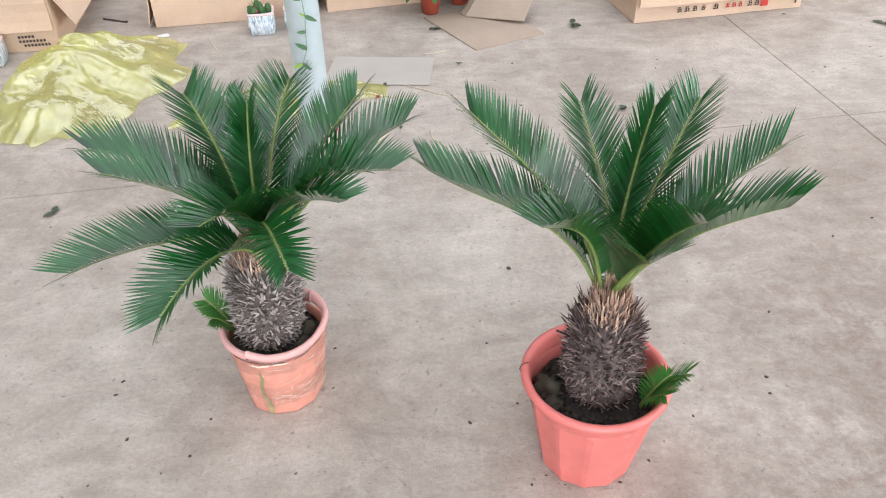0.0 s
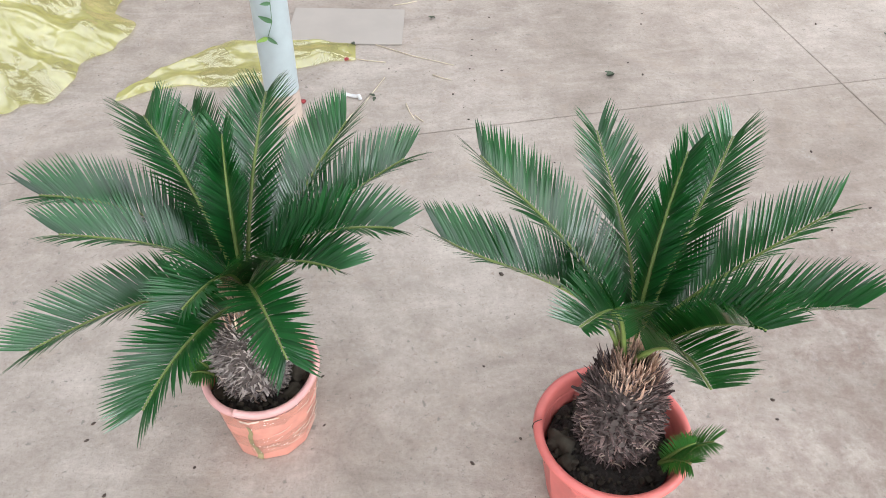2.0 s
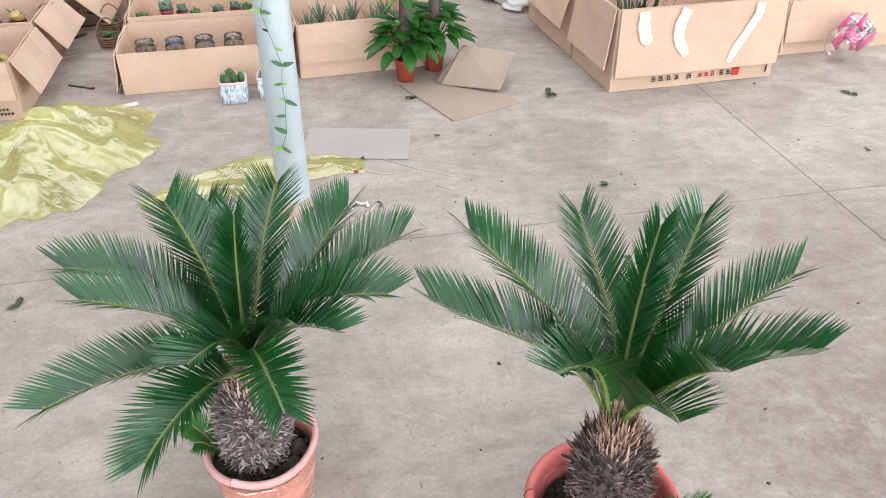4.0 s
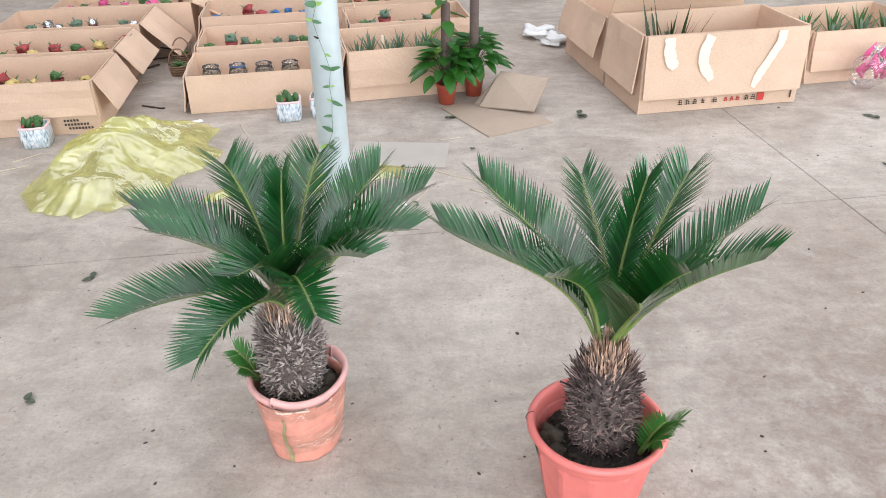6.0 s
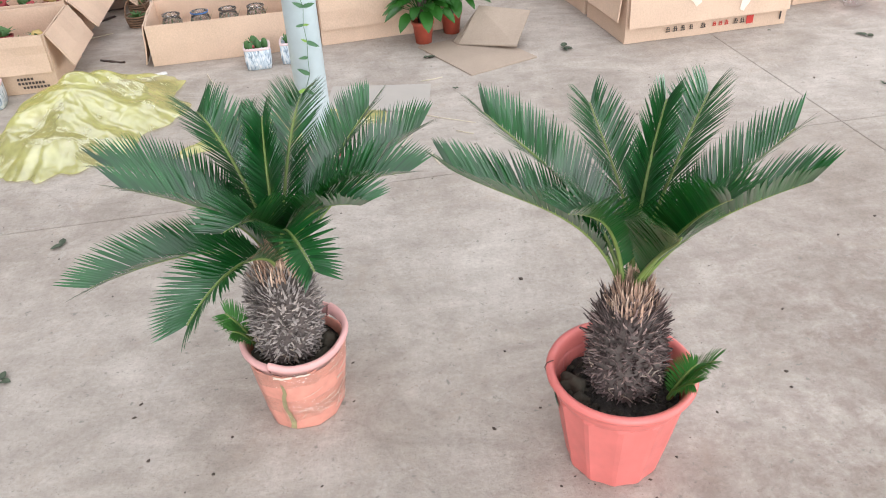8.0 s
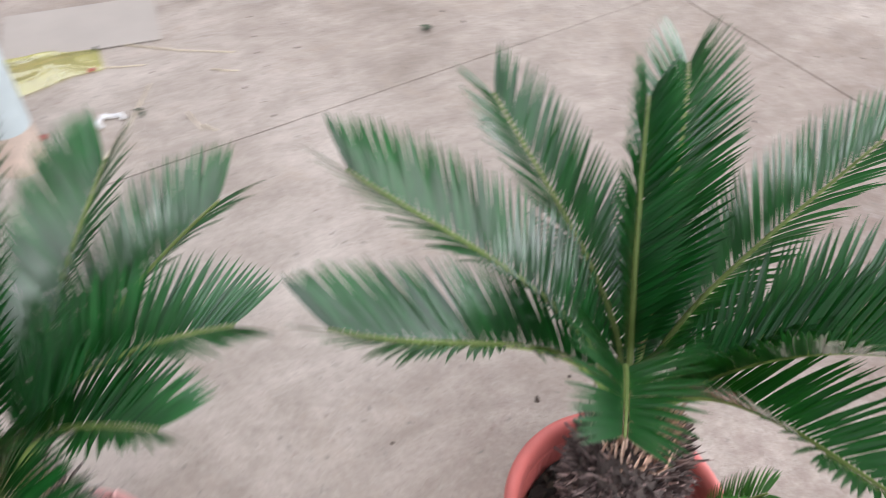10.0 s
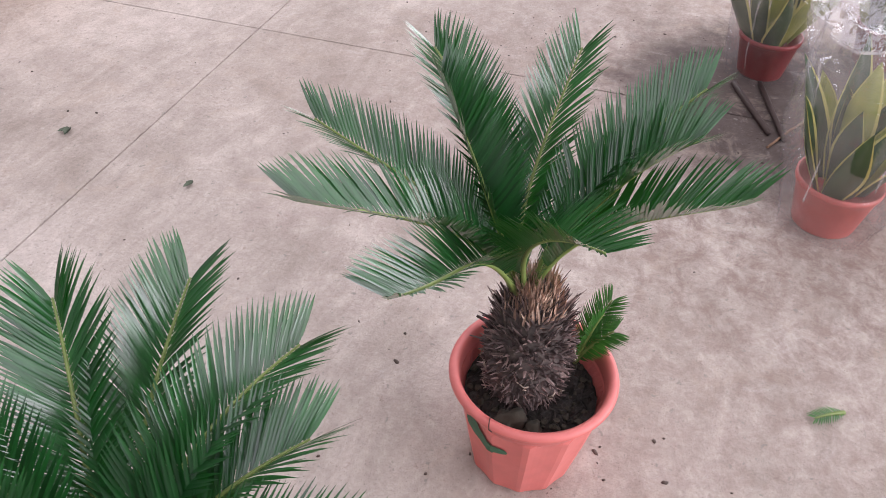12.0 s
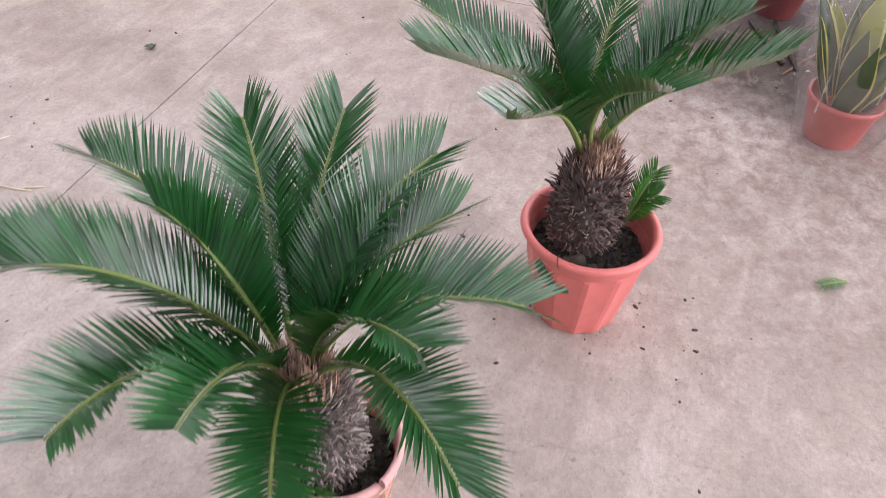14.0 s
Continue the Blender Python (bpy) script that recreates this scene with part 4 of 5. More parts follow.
# jars with plants in the long carton
for i in range(4):
    x, y = in_box(-1.192, 3.468, 9, 0.10 + 0.125 * i, 0.16)
    jar = thing("glass_jar", x, y, 0.010, 0, "clear glass jar with a small plant in a carton", "jar", "glass jars")
    part("jar_wall", lathe([(0.040, 0), (0.045, 0.005), (0.044, 0.135), (0.036, 0.160), (0.038, 0.168), (0.035, 0.168), (0.041, 0.135), (0.042, 0.008), (0.0, 0.008)], 20), GLASS, jar)
    part("rim_band", lathe([(0.0385, 0.162), (0.0405, 0.163), (0.0405, 0.167), (0.0385, 0.168)], 20), (GLASS, BLUE, INK, GLASS)[i], jar)
    for k in range(9):
        a = k * 2.4
        part("leaf", blade(Vector((0, 0, 0.03)), Vector((math.cos(a) * 0.35, math.sin(a) * 0.35, 1)), Vector((-math.cos(a), -math.sin(a), 0.4)), 0.10 + 0.006 * k, 0.010, 0.1), (CACTUS, SUCC, SUCC, CACTUS)[i], jar)
for bx, by, rz, cols, n in ((-1.255, 3.90, 9, (CACTUS, SUCC, SUCC), 7), (-1.35, 4.36, 9, (BLUE, BLUE, RED, RED, BLUE), 9), (-0.50, 4.14, 10, (CACTUS, SUCC, SUCC), 6), (-2.20, 3.17, 7, (YELLOW, CACTUS, RED, YELLOW), 8), (-2.32, 3.64, 7, (RED, CACTUS, RED, YELLOW), 9), (-2.40, 4.12, 7, (FOIL, SUCC, FOIL), 9), (-0.62, 4.62, 10, (CACTUS, RED), 6), (-2.3, 4.62, 7, (PINK, CACTUS), 8)):
    for i in range(n):
        x, y = in_box(bx, by, rz, 0.07 + 0.078 * i, 0.12 + 0.13 * ((i * 7) % 3) / 2)
        ball_cactus(x + rng.uniform(-0.02, 0.02), y + rng.uniform(-0.03, 0.03), (0.088 if bx > -1.3 and bx < -1.0 else 0.125) + 0.03 * rng.random(), 0.034 * rng.uniform(0.8, 1.15), rng, cols[i % len(cols)], "small pot plant with a coloured top in a carton")


def lily(x, y, seed, h, pole, climb):
    rng = random.Random(seed)
    ob = thing("potted_climber", x, y, 0, 0, "leafy green plant with a coir pole in a red pot", "potted plant", "potted climbers")
    part("pot", lathe([(0.030, 0), (0.036, 0), (0.047, 0.085), (0.052, 0.088), (0.053, 0.100), (0.049, 0.102), (0.046, 0.09), (0.0, 0.085)], 28), POT_SMALL, ob, "small red plastic pot")
    for i in range(64):
        a = i * 2.39996 + rng.uniform(-0.3, 0.3)
        k = (i + 1) / 64
        reach = 0.03 + 0.085 * k
        top = Vector((math.cos(a) * reach, math.sin(a) * reach, 0.13 + (h - 0.13) * (1.0 - 0.75 * k) * rng.uniform(0.85, 1.1)))
        stem = tube([(0, 0, 0.09), tuple(top * 0.55 + Vector((0, 0, 0.06))), tuple(top)], [0.002, 0.0016, 0.0012], 4)
        way = Vector((math.cos(a), math.sin(a), 0.45 - 0.7 * k + rng.uniform(-0.3, 0.4)))
        leaf = part("leaf", blade(top, way, Vector((0, 0, 1)), 0.088 * rng.uniform(0.8, 1.2), 0.054 * rng.uniform(0.8, 1.15), 0.34, 4, 0.35), LILY, ob)
        part("stem", stem, LILY, leaf)
    # the brown coir pole in the pot, with a few broad leaves climbing on it
    part("coir_pole", lathe([(0.0, 0.08), (0.021, 0.08), (0.022, 0.2), (0.0215, pole - 0.006), (0.019, pole), (0.0, pole)], 18), COIR, ob, "dark brown coir pole")
    for i in range(climb):
        a = i * 1.9 + 3.6
        z = pole - 0.20 + 0.25 * i / max(1, climb - 1)
        way = Vector((math.cos(a), math.sin(a), rng.uniform(-0.6, 0.3)))
        part("leaf", blade(Vector((math.cos(a) * 0.024, math.sin(a) * 0.024, z)), way, Vector((way.x * 0.3, way.y * 0.3, 1)), 0.085 * rng.uniform(0.8, 1.2), 0.060, 0.3, 4, 0.3), LILY if i % 3 else VINE_PALE, ob)
    return ob


lily(0.010, 3.575, 1, 0.275, 0.47, 9)
lily(0.145, 3.69, 2, 0.285, 0.47, 0)


def planter(x, y, rz, seed):
    rng = random.Random(seed)
    ob = thing("square_cactus_planter", x, y, 0, rz, "small square planter with pale blue print and spiky cacti", "planter", "square planters")
    vs, fs = [], []
    prof = [(0.052, 0), (0.058, 0.004), (0.062, 0.03), (0.061, 0.085), (0.056, 0.092), (0.052, 0.088), (0.05, 0.07), (0.0, 0.07)]
    part("pot", lathe(prof, 32, False, lambda r, z, a: r / max(abs(math.cos(a)), abs(math.sin(a))) ** 0.75 * 0.93), LABEL, ob, "white planter with streaky blue print")
    part("rim", lathe([(0.0575, 0.084), (0.0625, 0.086), (0.0630, 0.092), (0.0570, 0.096), (0.0530, 0.092)], 32, False, lambda r, z, a: r / max(abs(math.cos(a)), abs(math.sin(a))) ** 0.75 * 0.93), RIM_PINK, ob, "pinkish white rim")
    for i in range(6):
        a = i * 1.05
        px, py = 0.03 * math.cos(a), 0.03 * math.sin(a)
        prof = [(0.012 * math.sin(math.pi * (k + 0.6) / 8.2) + 0.001, 0.07 + 0.055 * k / 7 * rng.uniform(0.9, 1.1)) for k in range(8)]
        part("cactus", moved(lathe(prof, 14, False, lambda r, z, q: r * (1 + 0.2 * abs(math.sin(4 * q)))), pose(px, py, 0, rng.uniform(-12, 12), rng.uniform(-12, 12))), CACTUS, ob)
        for k in range(5):
            b_ = rng.uniform(0, 6.28)
            part("spiky_leaf", blade(Vector((px, py, 0.085)), Vector((math.cos(b_), math.sin(b_), 1.3)), Vector((-math.cos(b_), -math.sin(b_), 0.6)), 0.04 * rng.uniform(0.7, 1.2), 0.008, 0.1), CACTUS, ob)
    for k in range(3):
        bm = clod(rng, 0.008, 1, 0.3, 1)
        bm.transform(Matrix.Translation((rng.uniform(-0.04, 0.04), rng.uniform(-0.04, 0.04), 0.10)))
        part("red_bud", bm, RED, ob)
    return ob


planter(-1.755, 3.125, 12, 1)
planter(-0.715, 3.40, 8, 2)
planter(-0.565, 3.445, 3, 3)


def basket(x, y, seed):
    rng = random.Random(seed)
    ob = thing("wicker_basket", x, y, 0, 20 * seed, "small brown wicker basket planted with a green succulent", "basket", "wicker baskets")
    rings = [tube([(r * math.cos(a), r * math.sin(a), z) for a in [k * math.pi / 10 for k in range(21)]], [0.006] * 21, 5) for r, z in ((0.055, 0.006), (0.060, 0.022), (0.064, 0.038), (0.067, 0.054), (0.069, 0.070))]
    part("weave", join(*rings), WICKER, ob)
    part("handle", tube([(0.067 * math.cos(k * math.pi / 10), 0, 0.07 + 0.11 * math.sin(k * math.pi / 10)) for k in range(11)], [0.005] * 11, 5), WICKER, ob)
    part("base", lathe([(0.0, 0.001), (0.054, 0.001), (0.058, 0.05), (0.0, 0.055)], 16), SOIL, ob)
    for i in range(16):
        a = i * 2.4
        part("leaf", blade(Vector((0, 0, 0.05)), Vector((math.cos(a), math.sin(a), 0.5 + rng.random())), Vector((-math.cos(a), -math.sin(a), 0.8)), 0.07, 0.018, 0.2), CACTUS, ob)
    ob.scale = (0.78, 0.78, 0.78)
    return ob


basket(-1.42, 4.08, 1)
basket(-1.47, 4.30, 2)


# ---- the steel post with its vine ----
POST = (-0.371, 2.415)
post = thing("steel_post", POST[0], POST[1], 0, 0, "round galvanised steel post standing on the concrete floor", "post")
part("tube", lathe([(0.050, 0.10), (0.050, 0.9), (0.050, 2.5), (0.050, 4.38)], 40), PIPE, post, "pale grey-blue galvanised tube")
part("foot", lathe([(0.053, 0.0), (0.0525, 0.004), (0.0512, 0.06), (0.0506, 0.1005)], 40), PIPE_FOOT, post, "dusty foot of the tube")
vine = thing("climbing_vine", POST[0], POST[1], 0, 0, "thin climbing vine with small green leaves hanging on the steel post", "vine")
rng = random.Random(31)
pts = [Vector((0.004 + 0.020 * math.sin(k * 0.5) + 0.012 * rng.uniform(-1, 1), -0.062 - 0.012 * rng.random(), 0.30 + 0.05 * k)) for k in range(28)]
part("stem", tube(pts, [0.0008] * 28, 5), VINE, vine)
for i, p in enumerate(pts):
    for k in range(2):
        a = rng.uniform(-0.9, 0.7) if k else rng.uniform(2.4, 4.0)
        way = Vector((math.cos(a), -0.25, math.sin(a)))
        if rng.random() < 0.25:
            continue
        size = 0.028 * rng.uniform(0.6, 1.5)
        part("leaf", blade(p, way, Vector((0, -1, 0.35)), size, size * (0.36 if i < 9 else 0.60), 0.15), VINE_DARK if i == 7 else VINE_PALE if rng.random() < 0.22 else VINE, vine)

# ---- plastic film, boards and litter ----


def film_sheet(name, outline_fn, nu, nv, material, label, z_fn):
    vs, fs = [], []
    for j in range(nv + 1):
        for i in range(nu + 1):
            x, y = outline_fn(i / nu, j / nv)
            vs.append((x, y, z_fn(x, y, i / nu, j / nv)))
    for j in range(nv):
        for i in range(nu):
            a = j * (nu + 1) + i
            fs.append((a, a + 1, a + nu + 2, a + nu + 1))
    ob = part(name, (vs, fs), material, None, label)
    return tagged(ob, category="plastic film")


CREASES = [(random.Random(40 + k).uniform(0, math.pi), random.Random(60 + k).uniform(0.5, 1.0), random.Random(80 + k).uniform(0, 1)) for k in range(9)]


def ridged(x, y, s, o=0.0):
    """Crumples: straight sharp folds running several ways, from 0 to 1."""
    h, w = 0.0, 0.0
    for k, (a, f, ph) in enumerate(CREASES):
        f = f * s * (0.35 + 0.24 * k)
        q = (x * math.cos(a) + y * math.sin(a)) * f + ph + o + 0.55 * noise.noise((x * 3.1 + k, y * 3.1, o + k))
        amp = 1.0 / (1 + 0.55 * k) * (0.35 + 0.65 * max(0.0, min(1, 0.5 + 1.4 * noise.noise((x * 2.2, y * 2.2 + k * 3, o)))))
        h += amp * abs(2 * (q - math.floor(q)) - 1)
        w += amp
    return h / w


def heap_xy(u, v):
    d = math.hypot(u - 0.5, v - 0.5) * 2
    edge = max(abs(u - 0.5), abs(v - 0.5)) * 2
    round_ = 1.0 if d < 1e-6 else edge / d
    a = (u - 0.5) * 0.68 * round_
    b = (v - 0.5) * 0.86 * round_
    g = math.atan2(v - 0.5, u - 0.5)
    k = 0.96 + 0.30 * noise.noise((math.cos(g) * 1.7, math.sin(g) * 1.7, 4.5)) * edge + 0.10 * noise.noise((math.cos(g) * 6, math.sin(g) * 6, 1.5)) * edge
    x = -1.285 + a * k + 0.06 * (v - 0.5)
    y = 2.83 + b * k + 0.25 * (u - 0.5)
    return x, y


def heap_z(x, y, u, v):
    e = max(0.0, min(u, 1 - u, v, 1 - v)) * 2
    dome = 0.155 * math.exp(-((u - 0.45) / 0.30) ** 2 - ((v - 0.62) / 0.30) ** 2)
    return 0.004 + dome * (0.60 + 0.50 * ridged(x, y, 5)) + 0.10 * min(1, e * 3) * ridged(x, y, 6.5, 5)


film_sheet("yellow_plastic_film", heap_xy, 130, 140, YELLOW_FILM, "crumpled translucent yellow plastic film heaped on the floor", heap_z)


def strip_xy(u, v):
    x = -0.90 + 0.74 * u
    lo, hi = 2.52 + 0.19 * u + 0.03 * math.sin(9 * u), 2.57 + 0.30 * min(1, u * 2.4) - 0.10 * max(0, u - 0.6)
    return x, lo + (hi - lo) * v + 0.015 * noise.noise((u * 9, v * 3, 7))


def strip_z(x, y, u, v):
    return 0.003 + 0.05 * ridged(x, y, 9, 9) * min(1, 6 * min(u, 1 - u) + 0.1) * min(1, 5 * min(v, 1 - v) + 0.1)


film_sheet("yellow_plastic_film", strip_xy, 70, 26, YELLOW_FILM, "flat piece of translucent yellow plastic film on the floor", strip_z)

sheet = box_bm(0.40, 0.25, 0.003, 0, 0, 0.0035, 0.001, pose(-0.19, 2.955, 0, 0, 0, -5))
tagged(part("plastic_board", sheet, GREY_SHEET, None, "thin dull grey plastic board lying on the floor", False), category="board")

flat = thing("flattened_carton", 0.25, 3.36, 0, 0, "flattened torn brown cardboard with a raised folded flap on the floor", "cardboard")


def plate(points, t, material, parent, nm):
    n = len(points)
    vs = [tuple(p) for p in points] + [(p[0], p[1], p[2] + t) for p in points]
    fs = [tuple(range(n))[::-1], tuple(range(n, 2 * n))] + [(i, (i + 1) % n, n + (i + 1) % n, n + i) for i in range(n)]
    return part(nm, (vs, fs), material, parent, "", False)


plate([(-0.27, 0.14, 0.001), (-0.06, -0.235, 0.001), (0.235, -0.075, 0.001), (0.12, 0.13, 0.001), (0.01, 0.27, 0.001)], 0.005, CARD_DARK, flat, "base_sheet")
plate([(-0.085, 0.13, 0.007), (0.16, 0.02, 0.02), (0.245, 0.20, 0.115), (0.02, 0.27, 0.13)], 0.005, CARD_DARK, flat, "raised_flap")
plate([(-0.09, 0.13, 0.008), (0.02, 0.275, 0.128), (-0.03, 0.28, 0.02), (-0.11, 0.17, 0.008)], 0.004, CARD_DARK, flat, "folded_edge")


def straw(x0, y0, x1, y1, r=0.0022):
    a, b = Vector((x0, y0, r + 0.0005)), Vector((x1, y1, r + 0.0005))
    mid = (a + b) / 2 + Vector(((b - a).y, -(b - a).x, 0)) * 0.03
    tagged(part("straw", tube([a, mid, b], [r, r * 0.9, r * 0.7], 6), STICK, None, "thin pale dry straw lying on the concrete floor"), category="straw", group="straws on the floor")


for s in ((-0.092, 2.822, 0.164, 2.675), (-0.215, 2.34, -0.065, 2.614), (-0.004, 2.459, 0.019, 2.372), (-0.189, 2.745, -0.06, 2.705), (0.09, 2.62, 0.15, 2.585),
          (-1.78, 2.93, -1.70, 3.02), (-1.80, 2.84, -1.69, 2.90), (-0.02, 3.10, 0.07, 3.13), (-0.93, 3.33, -0.86, 3.18), (0.02, 2.395, 0.045, 2.36), (-1.72, 3.86, -1.52, 3.98)):
    straw(*s)


def dark_strip(x0, y0, x1, y1, wd=0.013):
    rs = random.Random(int(900 + x0 * 100))
    vs = []
    d = Vector((x1 - x0, y1 - y0, 0))
    side = Vector((-d.y, d.x, 0)).normalized()
    for i in range(7):
        p = Vector((x0, y0, 0)) + d * (i / 6) + side * rs.uniform(-0.006, 0.006)
        w = side * wd * 0.5 * rs.uniform(0.6, 1.1)
        for q, z in ((p - w, 0.0006), (p - w, 0.004), (p + w, 0.006 + rs.uniform(0, 0.003)), (p + w, 0.0006)):
            vs.append((q.x, q.y, z))
    fs = [(0, 1, 2, 3), (27, 26, 25, 24)]
    for i in range(6):
        fs += [(4 * i + k, 4 * i + (k + 1) % 4, 4 * i + 4 + (k + 1) % 4, 4 * i + 4 + k) for k in range(4)]
    tagged(part("dark_strip", (vs, fs), RUST, None, "dark torn strip of bark lying between the cartons"), category="strip", group="dark strips on the floor")


for s in ((-1.86, 5.20, -1.60, 5.01), (-1.77, 4.645, -1.62, 4.565), (-1.70, 4.096, -1.594, 4.263), (-1.75, 4.325, -1.583, 4.403)):
    dark_strip(*s)
dark_strip(-1.466, 3.585, -1.344, 3.54, 0.007)


def litter_leaf(x, y, size, seed, material, label, cat="leaf"):
    rng = random.Random(seed)
    ob = thing("fallen_leaf", x, y, 0.002, rng.uniform(0, 360), label, cat, "litter on the floor")
    for i in range(rng.choice((2, 3))):
        a = rng.uniform(0, 6.28)
        v, fc = blade(Vector((0, 0, 0.004 + 0.003 * i)), Vector((math.cos(a), math.sin(a), rng.uniform(0.05, 0.35))), Vector((0, 0, 1)), size * rng.uniform(0.7, 1.1), size * 0.55, 0.25, 4, 0.7)
        part("leaf_piece", ([(p[0], p[1], max(p[2], 0.001)) for p in v], fc), material, ob)
    return ob


for k, (x, y, s) in enumerate(((0.615, 3.375, 0.075), (1.926, 3.30, 0.075), (1.546, 3.43, 0.03), (-1.096, 2.03, 0.055), (-1.04, 1.46, 0.05), (0.684, 2.585, 0.045), (0.644, 2.14, 0.04), (-0.100, 2.50, 0.03), (0.115, 2.993, 0.026), (-0.17, 2.83, 0.03), (0.02, 3.36, 0.05), (1.72, 2.78, 0.03))):
    litter_leaf(x, y, s * 0.7, k, DRY, "small dried grey-green leaf on the concrete floor")
for x, y in ((-0.322, 2.487), (-0.189, 2.729)):
    bm = clod(random.Random(int(x * 900)), 0.009, 0.6, 0.6)
    bm.transform(Matrix.Translation((x, y, 0.005)))
    tagged(part("red_petal", bm, RED, None, "crumpled red petal on the concrete floor"), category="petal")
ring_pts = [(-0.175 + 0.03 * math.cos(k * 0.5), 2.485 + 0.022 * math.sin(k * 0.5), 0.006 + 0.008 * (k % 3 == 1)) for k in range(9)]
tagged(part("white_plastic_strip", tube(ring_pts, [0.006] * 9, 5), WHITE, None, "curled white plastic strip on the floor"), category="plastic strip")
tagged(part("white_tag", box_bm(0.07, 0.035, 0.003, 0, 0, 0.004, 0.001, pose(-1.145, 3.36, 0, 0, 0, 30)), WHITE, None, "white plant tag on the floor beside a carton", False), category="tag")
# a broken piece of sago leaf
sprig = thing("sago_leaf_piece", 0.614, 0.634, 0.004, 130, "broken tip of a green sago leaf on the concrete floor", "leaf")
frond(sprig, (-0.035, 0, 0.004), (-0.012, 0, 0.009), (0.012, 0, 0.010), (0.035, 0, 0.006), random.Random(3), wide=0.022, pairs=14, material=LEAF_YOUNG, start=0.05, vee=12)

# crumbs of soil and bark, most of them round the pots
rng = random.Random(77)
crumbs = []
spots = [(0.193, 1.714, 0.0055), (0.369, 1.419, 0.0045), (0.416, 0.915, 0.004), (0.43, 0.90, 0.003), (0.345, 1.005, 0.004), (0.36, 1.0, 0.003)]
spots += [(rng.uniform(-1.9, 2.1), rng.uniform(0.2, 3.3), rng.uniform(0.0012, 0.0042) * rng.choice((0.6, 0.8, 1.0))) for _ in range(150)]
for c, s, nn in ((PR, 0.13, 24), (PL, 0.13, 20), ((-0.1, 2.6), 0.3, 40), ((1.75, 1.35), 0.32, 110), ((0.30, 1.0), 0.10, 10)):
    spots += [(rng.gauss(c[0], s), rng.gauss(c[1], s), rng.uniform(0.001, 0.004)) for _ in range(nn)]
for x, y, s in spots:
    if any(math.hypot(x - c[0], y - c[1]) < 0.09 for c in (PR, PL)):
        continue
    bm = bmesh.new()
    bmesh.ops.create_icosphere(bm, subdivisions=1, radius=s)
    k = rng.uniform(0.6, 2.2)
    mm = pose(x, y, s * 0.3, 0, 0, rng.uniform(0, 180)) @ Matrix.Diagonal((k, 1, 0.5, 1))
    crumbs.append(([tuple(mm @ (v.co * rng.uniform(0.7, 1.2))) for v in bm.verts], [tuple(v.index for v in fc.verts) for fc in bm.faces]))
    bm.free()
tagged(part("floor_crumbs", join(*crumbs), DEBRIS, None, "scattered dark crumbs of soil and bark on the floor"), category="crumbs", kind="stuff")


# ---- snake plants in clear sleeves ----
def lancet(root, along, up, length, width, rng, rows=9):
    """A stiff sword-shaped leaf that twists and leans a little, and the two strips along its edges."""
    along = along.normalized()
    side0 = along.cross(up).normalized()
    lean, turn, wave = rng.uniform(0.02, 0.20), rng.uniform(-0.9, 0.9), rng.uniform(0, 6)
    body, rims, bf, rf = [], [], [], []
    for i in range(rows + 1):
        s = i / rows
        spin = Matrix.Rotation(turn * s, 3, along)
        side = spin @ side0
        face = side.cross(along)
        c = root + along * (length * s) - side0.cross(along) * (lean * length * s * s) + side * (0.006 * math.sin(wave + 5 * s))
        w = width * 0.5 * max(0.0, (0.55 + 1.1 * s - 0.9 * s * s) * (1 - s ** 3.2)) / 0.86 + 0.0006
        for k in (-0.86, -0.45, 0.0, 0.45, 0.86):
            body.append(tuple(c + side * (w * k) - face * (w * 0.42 * (1 - k * k))))
        for k in (-1.0, -0.86, 0.86, 1.0):
            rims.append(tuple(c + side * (w * k) - face * (w * 0.42 * (1 - k * k) - 0.0004)))
    for i in range(rows):
        bf += [(5 * i + k, 5 * i + k + 1, 5 * i + k + 6, 5 * i + k + 5) for k in range(4)]
        rf += [(4 * i + k, 4 * i + k + 1, 4 * i + k + 5, 4 * i + k + 4) for k in (0, 2)]
    return (body, bf), (rims, rf)


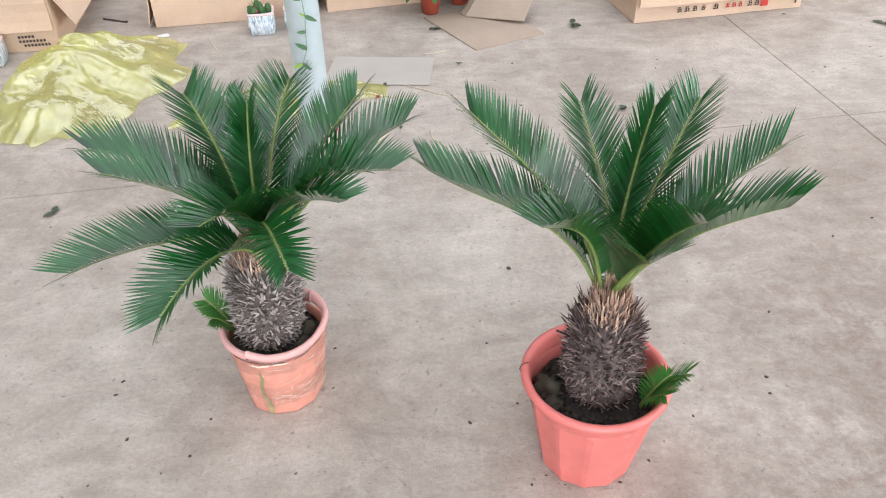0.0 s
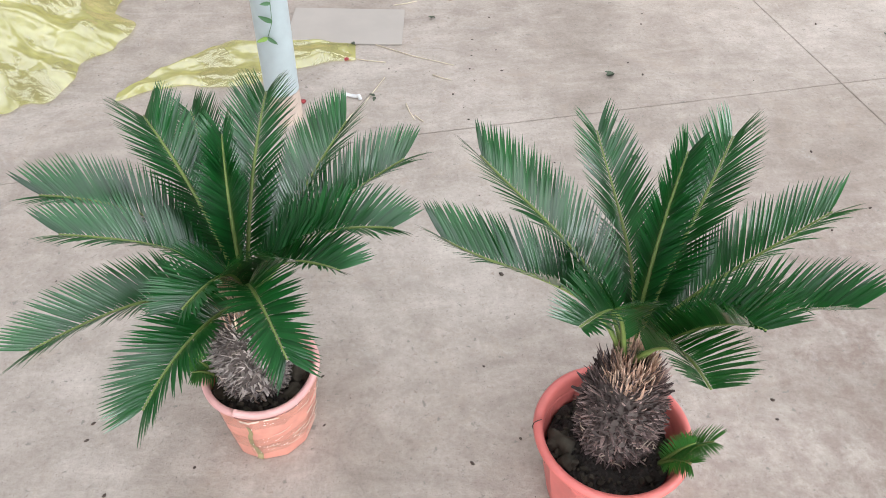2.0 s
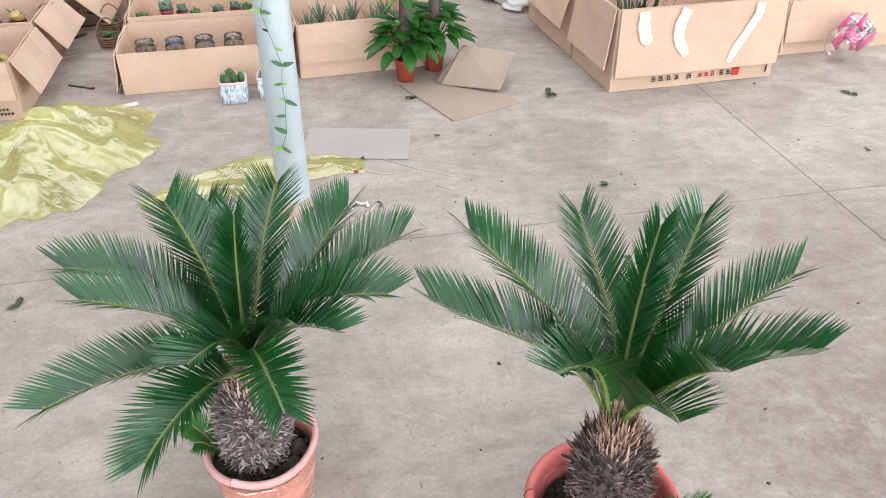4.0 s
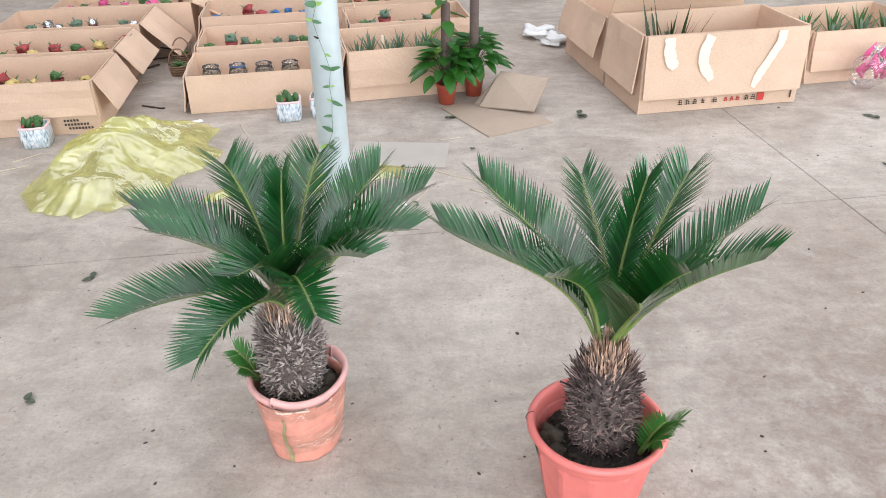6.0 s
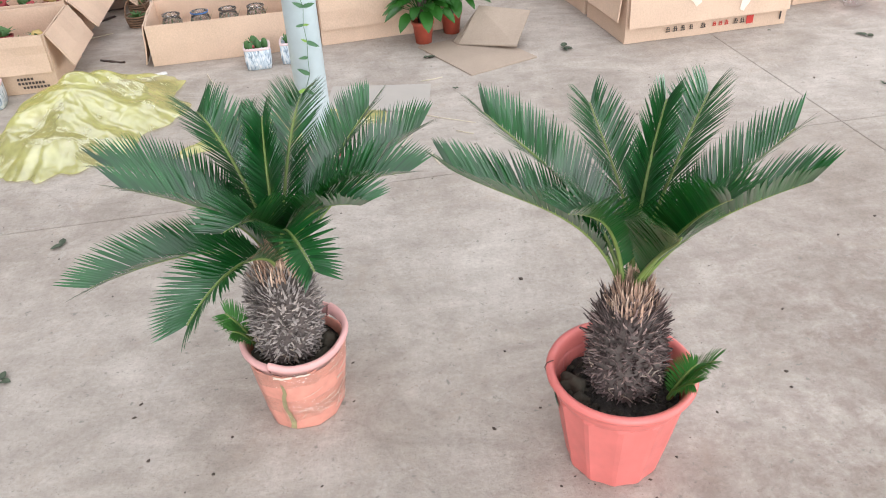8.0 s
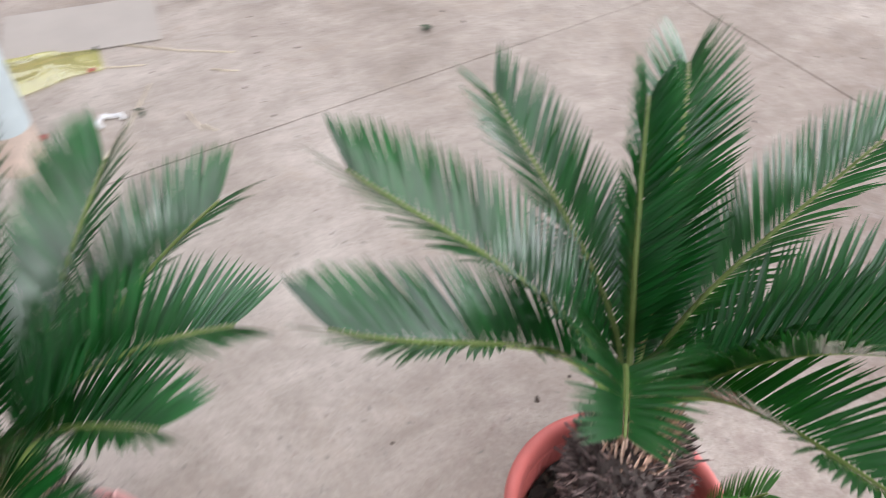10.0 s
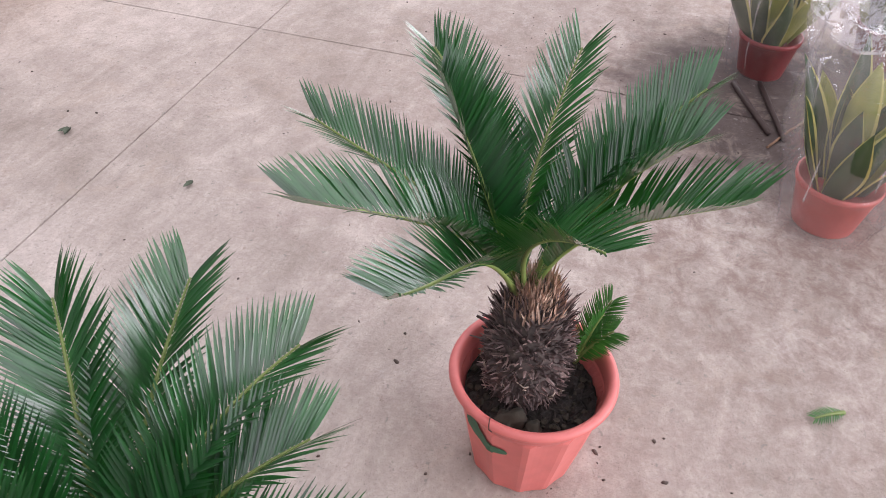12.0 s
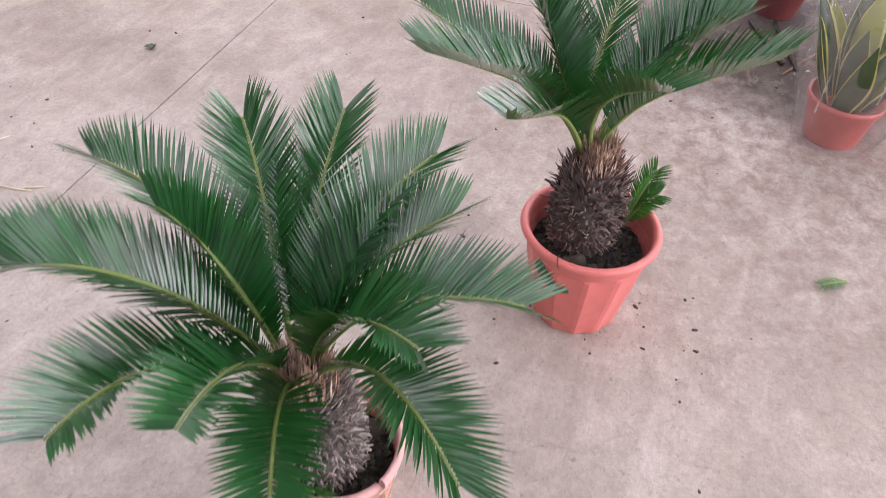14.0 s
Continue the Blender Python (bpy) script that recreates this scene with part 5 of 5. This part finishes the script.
def snake_plant(x, y, seed, pot_mat, h=0.36, rpot=0.100, hp=0.130):
    rng = random.Random(seed)
    ob = thing("wrapped_snake_plant", x, y, 0, rng.uniform(0, 360), "yellow-edged snake plant in a red pot inside a clear sleeve", "potted plant", "wrapped snake plants")
    part("pot", lathe([(rpot * 0.6, 0), (rpot * 0.72, 0), (rpot * 0.74, 0.005), (rpot * 0.95, hp * 0.86), (rpot * 0.97, hp * 0.87), (rpot, hp * 0.89), (rpot * 1.01, hp), (rpot * 0.95, hp), (rpot * 0.9, hp * 0.8), (0.0, hp * 0.78)], 44), pot_mat, ob, "red plastic pot")
    leaf_mats = (SNAKE, SNAKE_PALE, SNAKE)
    for i in range(15):
        a = i * 2.39996
        k = (i + 0.5) / 15
        root = Vector((math.cos(a), math.sin(a), 0)) * (0.06 * k) + Vector((0, 0, hp * 0.78))
        way = Vector((math.cos(a) * 0.50 * k + rng.uniform(-0.12, 0.12), math.sin(a) * 0.50 * k + rng.uniform(-0.12, 0.12), 1))
        ln = h * rng.uniform(0.52, 0.92)
        up = Vector((-math.cos(a + rng.uniform(-0.9, 0.9)), -math.sin(a + rng.uniform(-0.9, 0.9)), 0.3))
        wd = 0.084 * rng.uniform(0.8, 1.2)
        body, rims = lancet(root, way, up, ln, wd, rng)
        leaf = part("leaf", body, leaf_mats[i % 3], ob)
        part("yellow_edge", rims, SNAKE_EDGE, leaf)
    n, rows = 56, 22
    vs, fs = [], []
    for j in range(rows + 1):
        z = 0.003 + (h + hp * 0.95) * j / rows
        for i in range(n):
            a = 2 * math.pi * i / n
            base = rpot * (0.86 + 0.34 * min(1, z / hp)) + 0.018 + 0.065 * max(0, z - hp)
            fold = 0.030 * noise.noise((math.cos(a) * 2.4 + seed, math.sin(a) * 2.4, z * 5)) + 0.022 * abs(noise.noise((math.cos(a) * 6, math.sin(a) * 6 + seed, z * 9)))
            k = base + fold * (0.5 + 2.2 * z) + (0.008 if j == 0 else 0) * abs(math.sin(3 * a))
            vs.append((k * math.cos(a), k * math.sin(a), z + 0.02 * math.sin(2 * a + seed) * (j == rows)))
    for j in range(rows):
        for i in range(n):
            q = (i + 1) % n
            fs.append((j * n + i, j * n + q, (j + 1) * n + q, (j + 1) * n + i))
    part("sleeve", (vs, fs), CLEAR_FILM, ob, "crinkled clear plastic sleeve")
    top, tf, rings = [], [], 7
    zt = h + hp * 0.95
    for j in range(rings + 1):
        for i in range(n):
            x_, y_, z_ = vs[rows * n + i]
            s = 1 - j / (rings + 1)
            top.append((x_ * s, y_ * s, z_ + (0.028 * noise.noise((x_ * s * 22 + seed, y_ * s * 22, 1)) + 0.02) * min(1, j)))
    for j in range(rings):
        for i in range(n):
            q = (i + 1) % n
            tf.append((j * n + i, j * n + q, (j + 1) * n + q, (j + 1) * n + i))
    part("sleeve_top", (top, tf), CLEAR_FILM, ob, "loosely folded top of the sleeve")
    # milky strips paint the white glare of creases at random columns, and the hem
    for q in range(11):
        col = rng.randrange(n)
        j0, j1 = sorted(rng.sample(range(2, rows + 1), 2))
        cs, cf = [], []
        for j in range(j0, j1 + 1):
            p = Vector(vs[j * n + col])
            o = Vector((-p.y, p.x, 0)).normalized() * (0.0010 + 0.0022 * rng.random())
            g = p + Vector((p.x, p.y, 0)).normalized() * 0.0015
            cs += [tuple(g - o), tuple(g + o)]
        cf = [(2 * k, 2 * k + 1, 2 * k + 3, 2 * k + 2) for k in range(j1 - j0)]
        part("crease", (cs, cf), CREASE, ob, "milky strip for a film crease and its white glare")
    hem = [(x_ * 1.004, y_ * 1.004, z_ + dz) for dz in (-0.006, 0.001) for x_, y_, z_ in vs[-n:]]
    part("hem", (hem, [(i, (i + 1) % n, n + (i + 1) % n, n + i) for i in range(n)]), CREASE, ob, "folded hem")
    return ob


snake_plant(1.240, 0.700, 1, POT_RED, 0.40)
snake_plant(1.945, 0.955, 2, POT_DARK, 0.40, 0.094)
snake_plant(1.52, 0.42, 3, POT_SMALL, 0.36)
snake_plant(2.20, 0.62, 4, POT_DARK, 0.40)
for pts, r, mt, label in (
        ([(1.811, 1.014), (1.69, 0.946), (1.566, 0.875)], 0.009, RUST, "dark rusty bar lying on the floor among wrapped pots"),
        ([(1.850, 0.940), (1.70, 0.885), (1.550, 0.830)], 0.008, RUST, "dark rusty bar lying on the floor among wrapped pots"),
        ([(1.710, 0.780), (1.62, 0.822), (1.500, 0.868)], 0.004, WICKER, "thin bare brown stick lying on the floor among wrapped pots")):
    rod = tube([(x, y, r + 0.0005) for x, y in pts], [r, r * 1.05, r * 0.9], 8)
    tagged(part("bar" if mt is RUST else "stick", rod, mt, None, label), category="bar" if mt is RUST else "stick", group="bars on the floor" if mt is RUST else "")

# the wrapped flower bundle beside the right-hand cartons, paper and a dark post behind
bundle = thing("wrapped_flower_bundle", 2.09, 3.70, 0, 0, "bundle in clear film with pink ribbon standing by a carton", "bundle")
rng = random.Random(9)
bm = clod(rng, 0.105, 0.95, 0.5, 3)
bm.transform(Matrix.Translation((0, 0, 0.10)))
part("film_wrap", bm, CLEAR_FILM, bundle, "crinkled clear film")
for i in range(14):
    a = rng.uniform(0, 6.28)
    q = Vector((math.cos(a) * 0.05, math.sin(a) * 0.05, rng.uniform(0.06, 0.16)))
    part("ribbon_curl", tube([q, q + Vector((rng.uniform(-0.05, 0.05), -0.03, 0.04)), q + Vector((rng.uniform(-0.07, 0.07), -0.02, 0.09))], [0.010, 0.014, 0.005], 5), (PINK, FOIL, PINK)[i % 3], bundle)
for x, y, s in ((0.57, 4.72, 0.085), (0.64, 4.55, 0.075)):
    bm = clod(rng, s, 0.35, 1.3, 3)
    bm.transform(Matrix.Translation((x, y, s * 0.4)))
    tagged(part("crumpled_paper", bm, WHITE, None, "crumpled white paper on the floor"), category="paper")
